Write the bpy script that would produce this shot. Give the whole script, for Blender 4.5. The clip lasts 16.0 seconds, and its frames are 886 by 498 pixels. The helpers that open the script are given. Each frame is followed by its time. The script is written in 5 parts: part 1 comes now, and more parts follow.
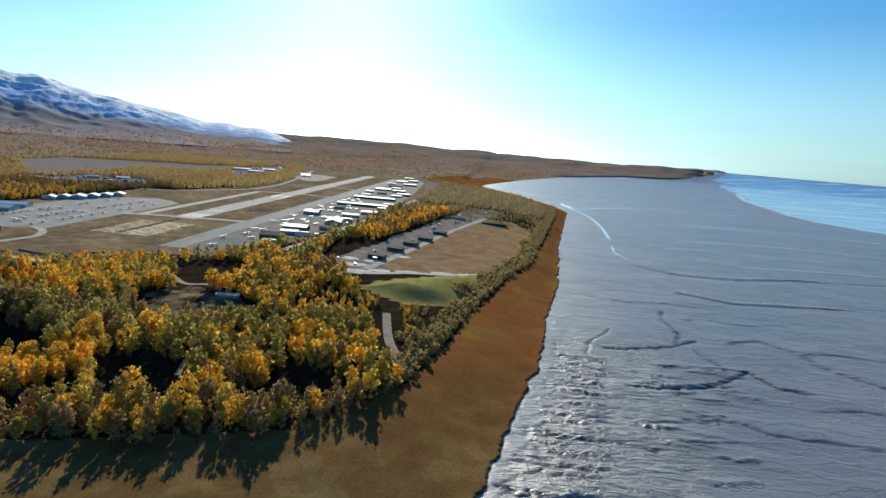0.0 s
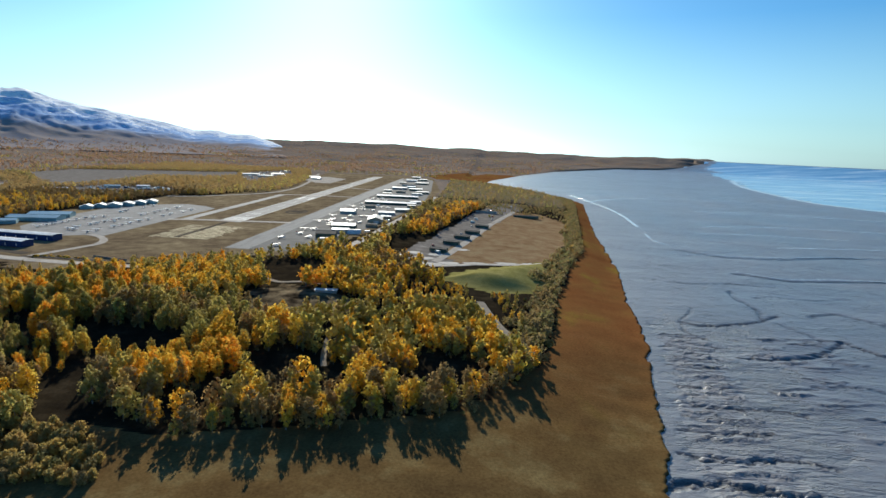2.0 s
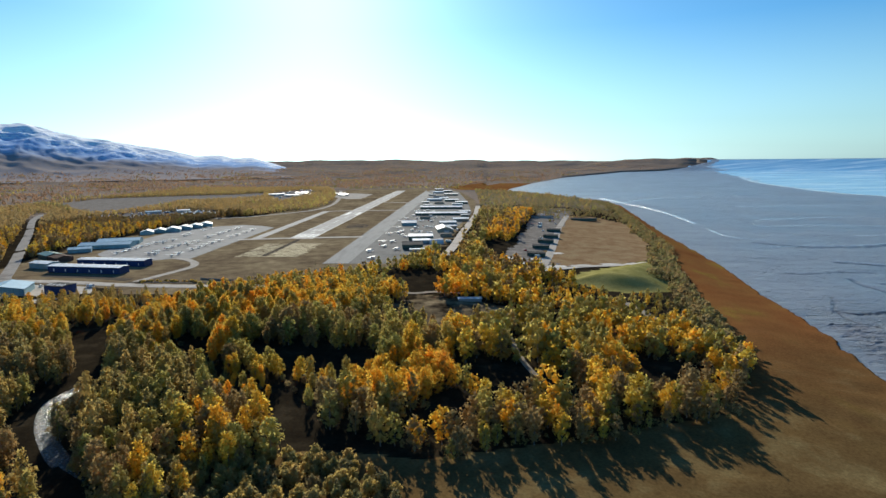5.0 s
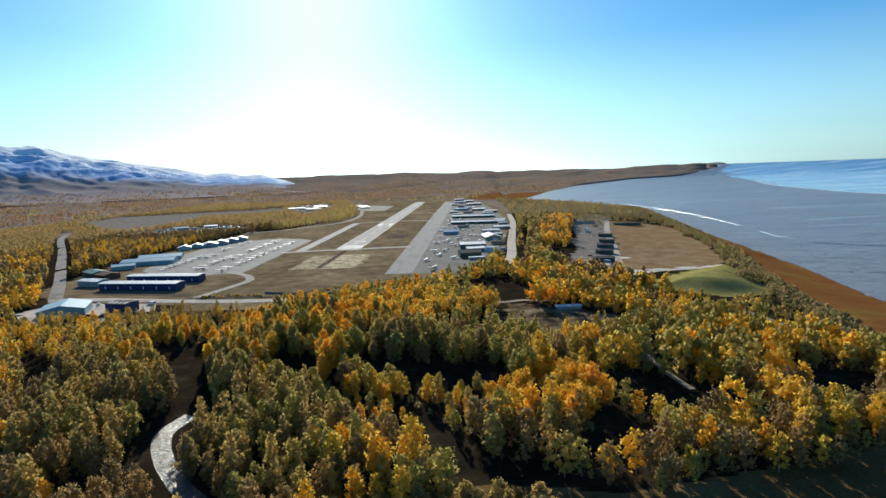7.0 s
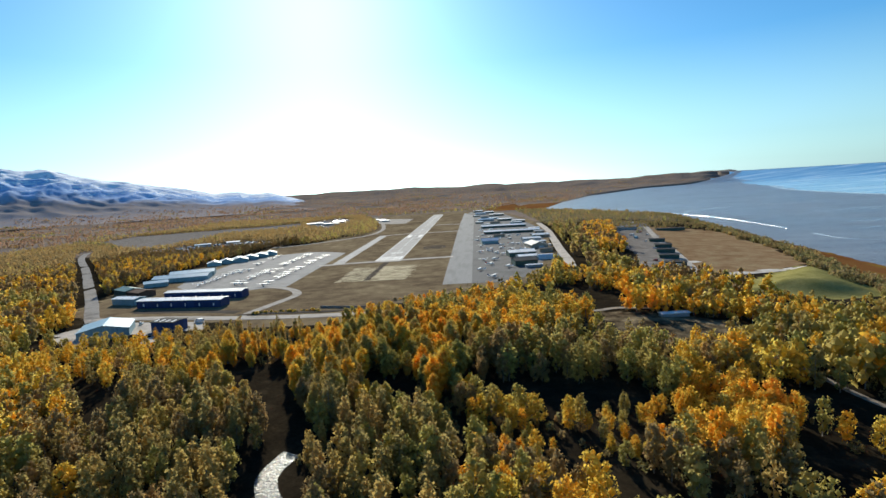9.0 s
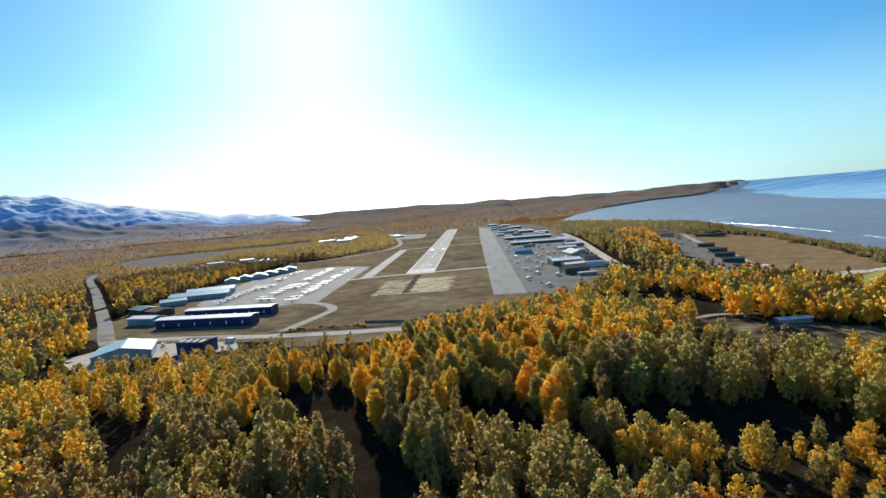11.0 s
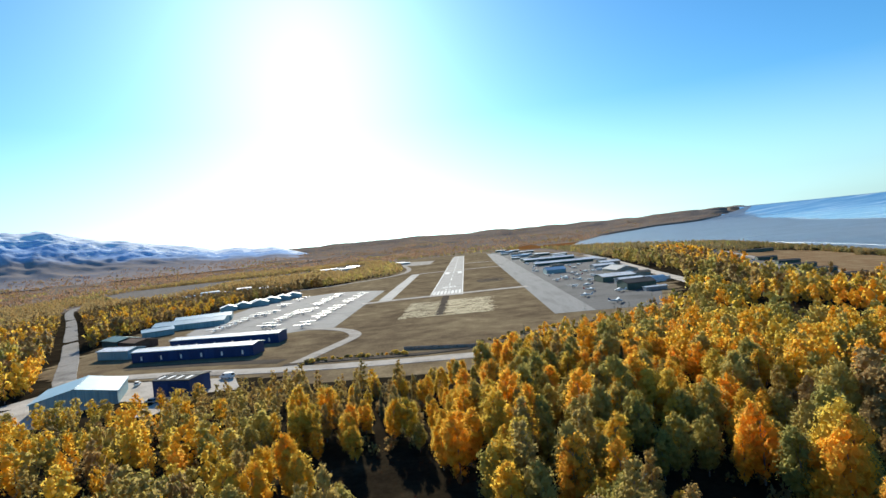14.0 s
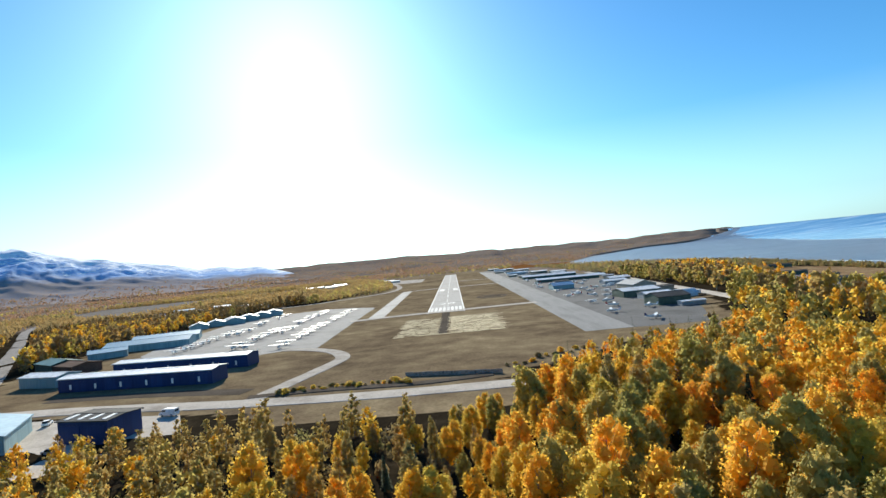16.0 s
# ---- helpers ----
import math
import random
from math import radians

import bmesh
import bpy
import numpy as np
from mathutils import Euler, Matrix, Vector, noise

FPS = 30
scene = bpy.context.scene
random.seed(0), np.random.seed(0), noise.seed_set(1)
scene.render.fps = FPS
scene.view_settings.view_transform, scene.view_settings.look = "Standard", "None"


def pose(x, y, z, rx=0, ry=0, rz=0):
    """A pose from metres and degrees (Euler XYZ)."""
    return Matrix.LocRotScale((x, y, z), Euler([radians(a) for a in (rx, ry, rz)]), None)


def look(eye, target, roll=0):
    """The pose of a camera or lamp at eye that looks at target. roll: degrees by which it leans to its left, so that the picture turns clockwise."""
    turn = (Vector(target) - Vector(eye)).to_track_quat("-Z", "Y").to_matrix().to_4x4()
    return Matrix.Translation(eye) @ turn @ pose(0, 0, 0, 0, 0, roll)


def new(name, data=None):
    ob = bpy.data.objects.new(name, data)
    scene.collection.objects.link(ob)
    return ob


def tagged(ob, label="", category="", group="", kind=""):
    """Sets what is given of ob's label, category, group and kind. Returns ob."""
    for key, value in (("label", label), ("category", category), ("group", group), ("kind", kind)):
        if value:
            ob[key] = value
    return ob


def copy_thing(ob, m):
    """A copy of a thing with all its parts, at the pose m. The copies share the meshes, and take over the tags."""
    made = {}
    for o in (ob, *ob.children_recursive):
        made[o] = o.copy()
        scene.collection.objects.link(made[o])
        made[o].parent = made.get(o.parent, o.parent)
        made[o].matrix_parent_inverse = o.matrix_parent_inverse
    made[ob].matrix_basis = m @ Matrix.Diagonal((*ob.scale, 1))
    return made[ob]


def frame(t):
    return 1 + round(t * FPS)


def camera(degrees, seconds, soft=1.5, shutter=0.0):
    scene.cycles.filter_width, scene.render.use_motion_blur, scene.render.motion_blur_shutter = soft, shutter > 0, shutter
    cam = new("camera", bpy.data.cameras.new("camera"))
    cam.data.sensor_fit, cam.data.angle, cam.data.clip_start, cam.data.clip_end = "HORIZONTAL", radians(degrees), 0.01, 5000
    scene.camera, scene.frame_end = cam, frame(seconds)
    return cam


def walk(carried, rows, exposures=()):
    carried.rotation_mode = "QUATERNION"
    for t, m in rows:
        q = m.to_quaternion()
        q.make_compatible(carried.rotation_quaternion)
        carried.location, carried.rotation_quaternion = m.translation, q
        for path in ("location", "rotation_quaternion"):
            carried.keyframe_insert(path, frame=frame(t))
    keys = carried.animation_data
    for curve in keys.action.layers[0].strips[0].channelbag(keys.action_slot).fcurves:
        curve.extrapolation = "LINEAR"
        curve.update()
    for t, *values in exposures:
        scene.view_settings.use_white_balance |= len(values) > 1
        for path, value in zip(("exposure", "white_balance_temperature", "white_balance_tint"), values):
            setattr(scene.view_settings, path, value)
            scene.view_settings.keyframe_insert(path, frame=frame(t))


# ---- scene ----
cam = camera(78.0, 16.0)
# seconds, x, y, z, heading, pitch, lean to the left
PATH = [
    (0.0, 361.96, -637.17, 111.43, 3.716, -10.523, 4.860),
    (0.5, 343.49, -641.36, 107.91, 3.275, -10.609, 4.409),
    (1.0, 325.20, -644.43, 104.81, 2.904, -10.611, 3.866),
    (1.5, 307.14, -646.44, 102.05, 2.600, -10.544, 3.275),
    (2.0, 289.36, -647.43, 99.59, 2.359, -10.422, 2.669),
    (2.5, 271.91, -647.46, 97.36, 2.177, -10.256, 2.072),
    (3.0, 254.83, -646.56, 95.32, 2.050, -10.054, 1.499),
    (3.5, 238.15, -644.80, 93.42, 1.971, -9.823, 0.958),
    (4.0, 221.91, -642.20, 91.61, 1.937, -9.568, 0.455),
    (4.5, 206.15, -638.81, 89.86, 1.942, -9.294, -0.012),
    (5.0, 190.89, -634.67, 88.13, 1.981, -9.002, -0.446),
    (5.5, 176.17, -629.83, 86.40, 2.049, -8.694, -0.851),
    (6.0, 162.01, -624.31, 84.64, 2.138, -8.371, -1.233),
    (6.5, 148.43, -618.15, 82.81, 2.245, -8.033, -1.598),
    (7.0, 135.45, -611.40, 80.92, 2.363, -7.678, -1.952),
    (7.5, 123.08, -604.07, 78.94, 2.487, -7.306, -2.299),
    (8.0, 111.35, -596.21, 76.86, 2.611, -6.916, -2.642),
    (8.5, 100.25, -587.84, 74.68, 2.731, -6.507, -2.984),
    (9.0, 89.80, -578.98, 72.40, 2.839, -6.077, -3.324),
    (9.5, 79.99, -569.67, 70.01, 2.932, -5.626, -3.659),
    (10.0, 70.84, -559.93, 67.53, 3.005, -5.154, -3.987),
    (10.5, 62.34, -549.79, 64.96, 3.052, -4.660, -4.301),
    (11.0, 54.48, -539.25, 62.33, 3.070, -4.146, -4.596),
    (11.5, 47.26, -528.35, 59.64, 3.054, -3.612, -4.863),
    (12.0, 40.67, -517.10, 56.93, 2.999, -3.062, -5.094),
    (12.5, 34.69, -505.52, 54.22, 2.904, -2.498, -5.283),
    (13.0, 29.31, -493.62, 51.53, 2.764, -1.925, -5.423),
    (13.5, 24.51, -481.42, 48.92, 2.576, -1.347, -5.510),
    (14.0, 20.26, -468.93, 46.41, 2.338, -0.773, -5.543),
    (14.5, 16.55, -456.15, 44.05, 2.049, -0.208, -5.525),
    (15.0, 13.34, -443.10, 41.88, 1.705, 0.337, -5.464),
    (15.5, 10.60, -429.78, 39.97, 1.307, 0.852, -5.377),
    (16.0, 8.30, -416.21, 38.35, 0.853, 1.327, -5.287),
]
walk(cam, [(t, pose(x, y, z, 90 + pitch, 0, yaw) @ pose(0, 0, 0, 0, 0, roll)) for t, x, y, z, yaw, pitch, roll in PATH],
     exposures=[(0.0, 0.5, 6250, 6), (7.0, 0.55, 6250, 6), (13.0, 0.75, 6250, 6), (16.0, 0.88, 6250, 6)])

# ---- light ----
SUN_AZ, SUN_EL = -14.6, 22.3      # degrees from +y towards +x, and above the horizon
world = bpy.data.worlds.new("sky")
scene.world = world
world.use_nodes = True
wn, wl = world.node_tree.nodes, world.node_tree.links
sky = wn.new("ShaderNodeTexSky")
sky.sky_type, sky.sun_disc = "NISHITA", False
sky.sun_elevation, sky.sun_rotation = radians(SUN_EL), radians(SUN_AZ)
sky.air_density, sky.dust_density, sky.ozone_density, sky.altitude = 1.0, 0.5, 4.0, 50
sat = wn.new("ShaderNodeHueSaturation")
# haze pales the sky towards the horizon
way = wn.new("ShaderNodeTexCoord")
axes = wn.new("ShaderNodeSeparateXYZ")
pale = wn.new("ShaderNodeMapRange")
pale.inputs[1].default_value, pale.inputs[2].default_value, pale.inputs[3].default_value, pale.inputs[4].default_value = 0.0, 0.22, 0.3, 1.16
wl.new(way.outputs["Generated"], axes.inputs[0])
wl.new(axes.outputs[2], pale.inputs[0])
wl.new(pale.outputs[0], sat.inputs["Saturation"])
cast = wn.new("ShaderNodeMix")
cast.data_type, cast.blend_type = "RGBA", "MULTIPLY"
cast.inputs[0].default_value, cast.inputs[7].default_value = 1.0, (0.725, 1.04, 1.12, 1)
wl.new(sky.outputs[0], sat.inputs["Color"])
wl.new(sat.outputs[0], cast.inputs[6])
wl.new(cast.outputs[2], wn["Background"].inputs[0])
wn["Background"].inputs[1].default_value = 0.079
sun_data = bpy.data.lights.new("sun", "SUN")
sun_data.energy, sun_data.angle, sun_data.color = 5.0, radians(0.55), (1.0, 0.90, 0.74)
sun = new("sun", sun_data)
sun_way = Vector((math.sin(radians(SUN_AZ)) * math.cos(radians(SUN_EL)), math.cos(radians(SUN_AZ)) * math.cos(radians(SUN_EL)), math.sin(radians(SUN_EL))))
sun.matrix_world = look(sun_way * 400, (0, 0, 0))


# ---- materials ----
def ramp_colors(nt, fac, colors, interp="LINEAR"):
    r = nt.nodes.new("ShaderNodeValToRGB")
    r.color_ramp.interpolation = interp
    while len(r.color_ramp.elements) < len(colors):
        r.color_ramp.elements.new(0.5)
    for e, (at, c) in zip(r.color_ramp.elements, colors):
        e.position, e.color = at, (*c, 1)
    nt.links.new(fac, r.inputs[0])
    return r.outputs[0]


def noise_fac(nt, co, scale, detail=4, rough=0.55, stretch=None):
    if stretch:
        mp = nt.nodes.new("ShaderNodeMapping")
        mp.inputs["Scale"].default_value = stretch
        nt.links.new(co, mp.inputs[0])
        co = mp.outputs[0]
    n = nt.nodes.new("ShaderNodeTexNoise")
    n.inputs["Scale"].default_value, n.inputs["Detail"].default_value, n.inputs["Roughness"].default_value = scale, detail, rough
    nt.links.new(co, n.inputs["Vector"])
    return n.outputs[0]


def blend(nt, fac, a, b, kind="MIX"):
    m = nt.nodes.new("ShaderNodeMix")
    m.data_type, m.blend_type = "RGBA", kind
    for sock, v in ((m.inputs[0], fac), (m.inputs[6], a), (m.inputs[7], b)):
        if isinstance(v, bpy.types.NodeSocket):
            nt.links.new(v, sock)
        else:
            sock.default_value = v if isinstance(v, (int, float)) else (*v, 1)
    return m.outputs[2]


def calc(nt, op, a, b=0.0, c=0.0):
    m = nt.nodes.new("ShaderNodeMath")
    m.operation = op
    for sock, v in zip(m.inputs, (a, b, c)):
        if isinstance(v, bpy.types.NodeSocket):
            nt.links.new(v, sock)
        else:
            sock.default_value = v
    return m.outputs[0]


def attr(nt, name):
    a = nt.nodes.new("ShaderNodeAttribute")
    a.attribute_name = name
    return a.outputs["Fac"]


def start(name):
    m = bpy.data.materials.new(name)
    m.use_nodes = True
    nt = m.node_tree
    return m, nt, nt.nodes["Principled BSDF"]


def place_co(nt):
    g = nt.nodes.new("ShaderNodeNewGeometry")
    return g.outputs["Position"]


def bump(nt, bsdf, height, strength=0.4, distance=0.1):
    b = nt.nodes.new("ShaderNodeBump")
    b.inputs["Strength"].default_value, b.inputs["Distance"].default_value = strength, distance
    nt.links.new(height, b.inputs["Height"])
    nt.links.new(b.outputs[0], bsdf.inputs["Normal"])


def surface(name, colors, scale, rough=0.8, metal=0.0, relief=0.3, depth=0.05, fine=6.0, stretch=None, spread=0.12, spec=0.2):
    """A worn surface: a broad stain pattern, a fine grain, a slight relief, each copy a little different."""
    m, nt, bs = start(name)
    co = place_co(nt)
    n1 = noise_fac(nt, co, scale, 5, 0.6, stretch)
    n2 = noise_fac(nt, co, scale * fine, 4, 0.6, stretch)
    col = ramp_colors(nt, n1, [(0.3 + 0.4 * i / max(1, len(colors) - 1), c) for i, c in enumerate(colors)])
    grain = ramp_colors(nt, n2, [(0.3, (0.75, 0.75, 0.75)), (0.7, (1.15, 1.15, 1.15))])
    col = blend(nt, 1.0, col, grain, "MULTIPLY")
    oi = nt.nodes.new("ShaderNodeObjectInfo")
    lift = calc(nt, "MULTIPLY_ADD", oi.outputs["Random"], spread * 2, 1 - spread)
    hs = nt.nodes.new("ShaderNodeHueSaturation")
    nt.links.new(lift, hs.inputs["Value"])
    nt.links.new(col, hs.inputs["Color"])
    nt.links.new(hs.outputs[0], bs.inputs["Base Color"])
    bs.inputs["Metallic"].default_value = metal
    bs.inputs["Specular IOR Level"].default_value = spec
    nt.links.new(calc(nt, "MULTIPLY_ADD", n2, 0.25, rough - 0.12), bs.inputs["Roughness"])
    bump(nt, bs, n2, relief, depth)
    return m


def leaf_material(name, colors, through_leaf=0.58):
    """Foliage: the colour runs over the palette from tree to tree, with a little change from spray to spray."""
    m, nt, bs = start(name)
    oi = nt.nodes.new("ShaderNodeObjectInfo")
    geo = nt.nodes.new("ShaderNodeNewGeometry")
    v = calc(nt, "FRACT", calc(nt, "ADD", oi.outputs["Random"], attr(nt, "tint")))
    v = calc(nt, "MULTIPLY_ADD", geo.outputs["Random Per Island"], 0.12, calc(nt, "MULTIPLY", v, 0.88))
    col = ramp_colors(nt, v, [(i / (len(colors) - 1), c) for i, c in enumerate(colors)])
    hs = nt.nodes.new("ShaderNodeHueSaturation")
    nt.links.new(calc(nt, "MULTIPLY_ADD", geo.outputs["Random Per Island"], 0.24, 0.86), hs.inputs["Value"])
    nt.links.new(col, hs.inputs["Color"])
    nt.links.new(hs.outputs[0], bs.inputs["Base Color"])
    bs.inputs["Roughness"].default_value, bs.inputs["Specular IOR Level"].default_value = 0.75, 0.08
    tr = nt.nodes.new("ShaderNodeBsdfTranslucent")
    nt.links.new(hs.outputs[0], tr.inputs[0])
    mx = nt.nodes.new("ShaderNodeMixShader")
    mx.inputs[0].default_value = through_leaf
    nt.links.new(bs.outputs[0], mx.inputs[1])
    nt.links.new(tr.outputs[0], mx.inputs[2])
    nt.links.new(mx.outputs[0], nt.nodes["Material Output"].inputs[0])
    return m


# extra blue in most leaf colours here stands in for veiling haze
LEAF_GOLD = leaf_material("leaf_gold", [(0.659, 0.464, 0.08), (0.824, 0.525, 0.068), (0.659, 0.506, 0.097), (0.86, 0.506, 0.059), (0.53, 0.452, 0.097)], 0.57)
LEAF_ORANGE = leaf_material("leaf_orange", [(0.85, 0.472, 0.067), (0.895, 0.527, 0.067), (0.85, 0.554, 0.078), (0.804, 0.419, 0.067)], 0.57)
LEAF_GREEN = leaf_material("leaf_green", [(0.34, 0.317, 0.097), (0.431, 0.367, 0.106), (0.532, 0.41, 0.115), (0.374, 0.311, 0.106)], 0.55)
LEAF_GREY = leaf_material("leaf_grey", [(0.43, 0.338, 0.134), (0.362, 0.281, 0.096), (0.521, 0.371, 0.115), (0.43, 0.291, 0.106)], 0.52)
LEAF_SPRUCE = leaf_material("needles", [(0.05, 0.07, 0.035), (0.07, 0.09, 0.04), (0.09, 0.10, 0.05)], 0.15)
LEAF_SHRUB = leaf_material("leaf_shrub", [(0.207, 0.188, 0.072), (0.261, 0.227, 0.086), (0.317, 0.232, 0.101), (0.235, 0.182, 0.086)], 0.4)
LEAF_BROWN = leaf_material("leaf_brown", [(0.362, 0.247, 0.1), (0.3, 0.222, 0.1), (0.421, 0.267, 0.1), (0.27, 0.211, 0.1)], 0.5)
# far trees: the distance haze is put into this greyed leaf colour
LEAF_FAR_HAZED = leaf_material("leaf_far_hazed", [(0.314, 0.216, 0.147), (0.357, 0.233, 0.147), (0.392, 0.236, 0.147), (0.288, 0.216, 0.158)], 0.6)
BARK = surface("bark", [(0.16, 0.14, 0.12), (0.32, 0.30, 0.27), (0.10, 0.09, 0.08)], 1.2, 0.85, relief=0.6)
ASPHALT = surface("old_asphalt", [(0.12, 0.118, 0.116), (0.155, 0.152, 0.15), (0.10, 0.098, 0.096)], 0.03, 0.95, fine=40, relief=0.2, spec=0.06)
APRON = surface("pale_apron", [(0.23, 0.222, 0.215), (0.275, 0.267, 0.258), (0.19, 0.184, 0.178)], 0.04, 0.95, fine=40, relief=0.2, spec=0.07)
RUNWAY = surface("runway_asphalt", [(0.35, 0.33, 0.305), (0.42, 0.40, 0.375), (0.29, 0.272, 0.25)], 0.03, 0.95, fine=40, relief=0.2, spec=0.06)
TAXI = surface("taxiway_asphalt", [(0.21, 0.207, 0.2), (0.26, 0.255, 0.248), (0.18, 0.176, 0.17)], 0.03, 0.95, fine=40, relief=0.2, spec=0.06, stretch=(2.5, 0.4, 1))
GRAVEL = surface("gravel", [(0.42, 0.375, 0.32), (0.52, 0.47, 0.41), (0.34, 0.30, 0.255)], 0.06, 0.9, fine=30, relief=0.4, spec=0.0)
OLD_GRAVEL = surface("grey_packed_gravel", [(0.27, 0.25, 0.23), (0.34, 0.32, 0.295), (0.21, 0.195, 0.18)], 0.06, 0.95, fine=30, relief=0.3, spec=0.0)
EARTH_PATH = surface("sandy_earth", [(0.26, 0.225, 0.18), (0.33, 0.29, 0.24), (0.20, 0.17, 0.135)], 0.12, 0.95, fine=12, relief=0.4, spec=0.0)
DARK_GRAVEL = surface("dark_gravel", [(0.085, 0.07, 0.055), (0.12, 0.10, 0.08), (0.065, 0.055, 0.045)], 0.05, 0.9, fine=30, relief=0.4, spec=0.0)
PALE_SAND = surface("pale_sand", [(0.50, 0.46, 0.40), (0.62, 0.58, 0.52), (0.40, 0.36, 0.31)], 0.15, 0.9, fine=12, relief=0.4, spec=0.0)
CREEK = surface("rippled_creek_water", [(0.03, 0.033, 0.036), (0.07, 0.07, 0.07)], 0.25, 0.25, fine=4, relief=1.0, depth=0.9, spec=0.6, stretch=(1, 1, 1))
STRAW = surface("straw_matting", [(0.50, 0.41, 0.25), (0.68, 0.58, 0.39), (0.35, 0.27, 0.16)], 0.25, 0.9, fine=7, relief=0.5, stretch=(0.35, 2.2, 1), spec=0.0)
PAINT = surface("white_paint", [(0.72, 0.71, 0.68), (0.80, 0.79, 0.76), (0.62, 0.60, 0.56)], 0.5, 0.6, fine=9)
WORN_PAINT = surface("worn_runway_paint", [(0.60, 0.585, 0.555), (0.70, 0.69, 0.66), (0.46, 0.445, 0.42)], 0.25, 0.8, fine=9, spec=0.06)
# the bright sky's reflection is put into this pale water colour
SKY_BRIGHT_WATER = surface("sky_bright_shallow_water", [(0.42, 0.45, 0.48), (0.52, 0.55, 0.58)], 0.02, 0.25, fine=12, relief=0.15, depth=0.1, spec=0.9)
BLUE = surface("blue_cladding", [(0.017, 0.038, 0.12), (0.022, 0.050, 0.15)], 0.1, 0.45, stretch=(3, 3, 0.1), relief=0.15)
ROOF_WHITE = surface("pale_roof_metal", [(0.60, 0.62, 0.64), (0.70, 0.71, 0.72), (0.50, 0.52, 0.54)], 0.12, 0.6, relief=0.1, spec=0.4)
ROOF_TEAL = surface("teal_roof_metal", [(0.22, 0.35, 0.42), (0.29, 0.42, 0.49)], 0.12, 0.4, relief=0.1, spec=0.6)
ROOF_GREY = surface("grey_roof_metal", [(0.30, 0.31, 0.32), (0.38, 0.39, 0.40)], 0.12, 0.6, relief=0.1)
ROOF_BLUE = surface("blue_roof_metal", [(0.10, 0.24, 0.42), (0.15, 0.31, 0.50)], 0.12, 0.45, relief=0.1)
ROOF_GREEN = surface("green_roof_metal", [(0.10, 0.17, 0.14), (0.14, 0.21, 0.17)], 0.12, 0.4, relief=0.15)
ROOF_DARK = surface("dark_roof", [(0.06, 0.06, 0.06), (0.10, 0.095, 0.09)], 0.15, 0.8, relief=0.2, spec=0.04)
ROOF_RUST = surface("brown_roof", [(0.10, 0.06, 0.045), (0.14, 0.085, 0.065)], 0.15, 0.8, relief=0.2, spec=0.04)
WALL_TEAL = surface("teal_cladding", [(0.22, 0.34, 0.37), (0.29, 0.41, 0.43)], 0.1, 0.5, stretch=(3, 3, 0.1), relief=0.15)
WALL_GREY = surface("grey_cladding", [(0.32, 0.33, 0.33), (0.40, 0.41, 0.41)], 0.1, 0.55, stretch=(3, 3, 0.1), relief=0.15)
WALL_TAN = surface("tan_cladding", [(0.33, 0.28, 0.21), (0.40, 0.35, 0.27)], 0.1, 0.6, stretch=(3, 3, 0.1), relief=0.15)
WALL_DARK = surface("dark_green_cladding", [(0.05, 0.085, 0.07), (0.07, 0.11, 0.09)], 0.1, 0.55, stretch=(3, 3, 0.1), relief=0.15)
PLANE_WHITE = surface("aircraft_paint", [(0.72, 0.72, 0.71), (0.78, 0.78, 0.77)], 0.4, 0.5, relief=0.02, spec=0.3)
RED = surface("red_paint", [(0.4, 0.03, 0.02), (0.45, 0.04, 0.03)], 0.4, 0.3, relief=0.02)
RUBBER = surface("rubber", [(0.02, 0.02, 0.02), (0.03, 0.03, 0.03)], 1.0, 0.8)
GLASS_DARK = surface("dark_glass", [(0.02, 0.025, 0.03), (0.03, 0.035, 0.04)], 0.5, 0.1, relief=0.0, spec=0.8)
METAL = surface("bare_metal", [(0.45, 0.46, 0.47), (0.55, 0.55, 0.56)], 0.8, 0.4, metal=0.8, relief=0.1)


# ---- the lie of the land ----
COAST = [(-828, 319), (-562, 351), (-468, 365), (-431, 376), (-380, 390), (-304, 407), (-206, 423), (-74, 448), (121, 472), (332, 506), (475, 530), (641, 558), (781, 545), (956, 492), (1144, 410), (1319, 349), (1474, 375), (2017, 533), (2624, 786), (2941, 1023), (3326, 1335), (3422, 1628), (3541, 1860), (3671, 2034), (3730, 2150), (3799, 2126), (3869, 2067), (3951, 2148), (4047, 2473), (4188, 2542), (4700, 2300)]
WATER = [(-900, 2200), (276, 1600), (960, 1394), (1137, 1380), (1435, 1440), (1955, 1560), (2500, 1760), (3000, 1860), (3200, 1940), (4700, 2300)]
FRONT = [(-588, -515), (-126, -552), (54, -528), (97, -500), (136, -462), (181, -468), (241, -450), (292, -433), (331, -376), (359, -254), (390, -127), (424, -26), (461, 197), (511, 487),
         (530, 639), (467, 960), (320, 1325)]
COAST_Y, COAST_X = np.array([p[0] for p in COAST], float), np.array([p[1] for p in COAST], float)
WATER_Y, WATER_X = np.array([p[0] for p in WATER], float), np.array([p[1] for p in WATER], float)


def smooth(a, b, x):
    t = np.clip((x - a) / (b - a), 0, 1)
    return t * t * (3 - 2 * t)


def coast_x(y):
    return np.interp(y, COAST_Y, COAST_X)


def line_distance(x, y, line):
    """Distance to an open line of (x, y) points."""
    best = np.full(np.shape(x), 1e9)
    for (ax, ay), (bx, by) in zip(line[:-1], line[1:]):
        dx, dy = bx - ax, by - ay
        t = np.clip(((x - ax) * dx + (y - ay) * dy) / (dx * dx + dy * dy), 0, 1)
        best = np.minimum(best, np.hypot(x - ax - t * dx, y - ay - t * dy))
    return best


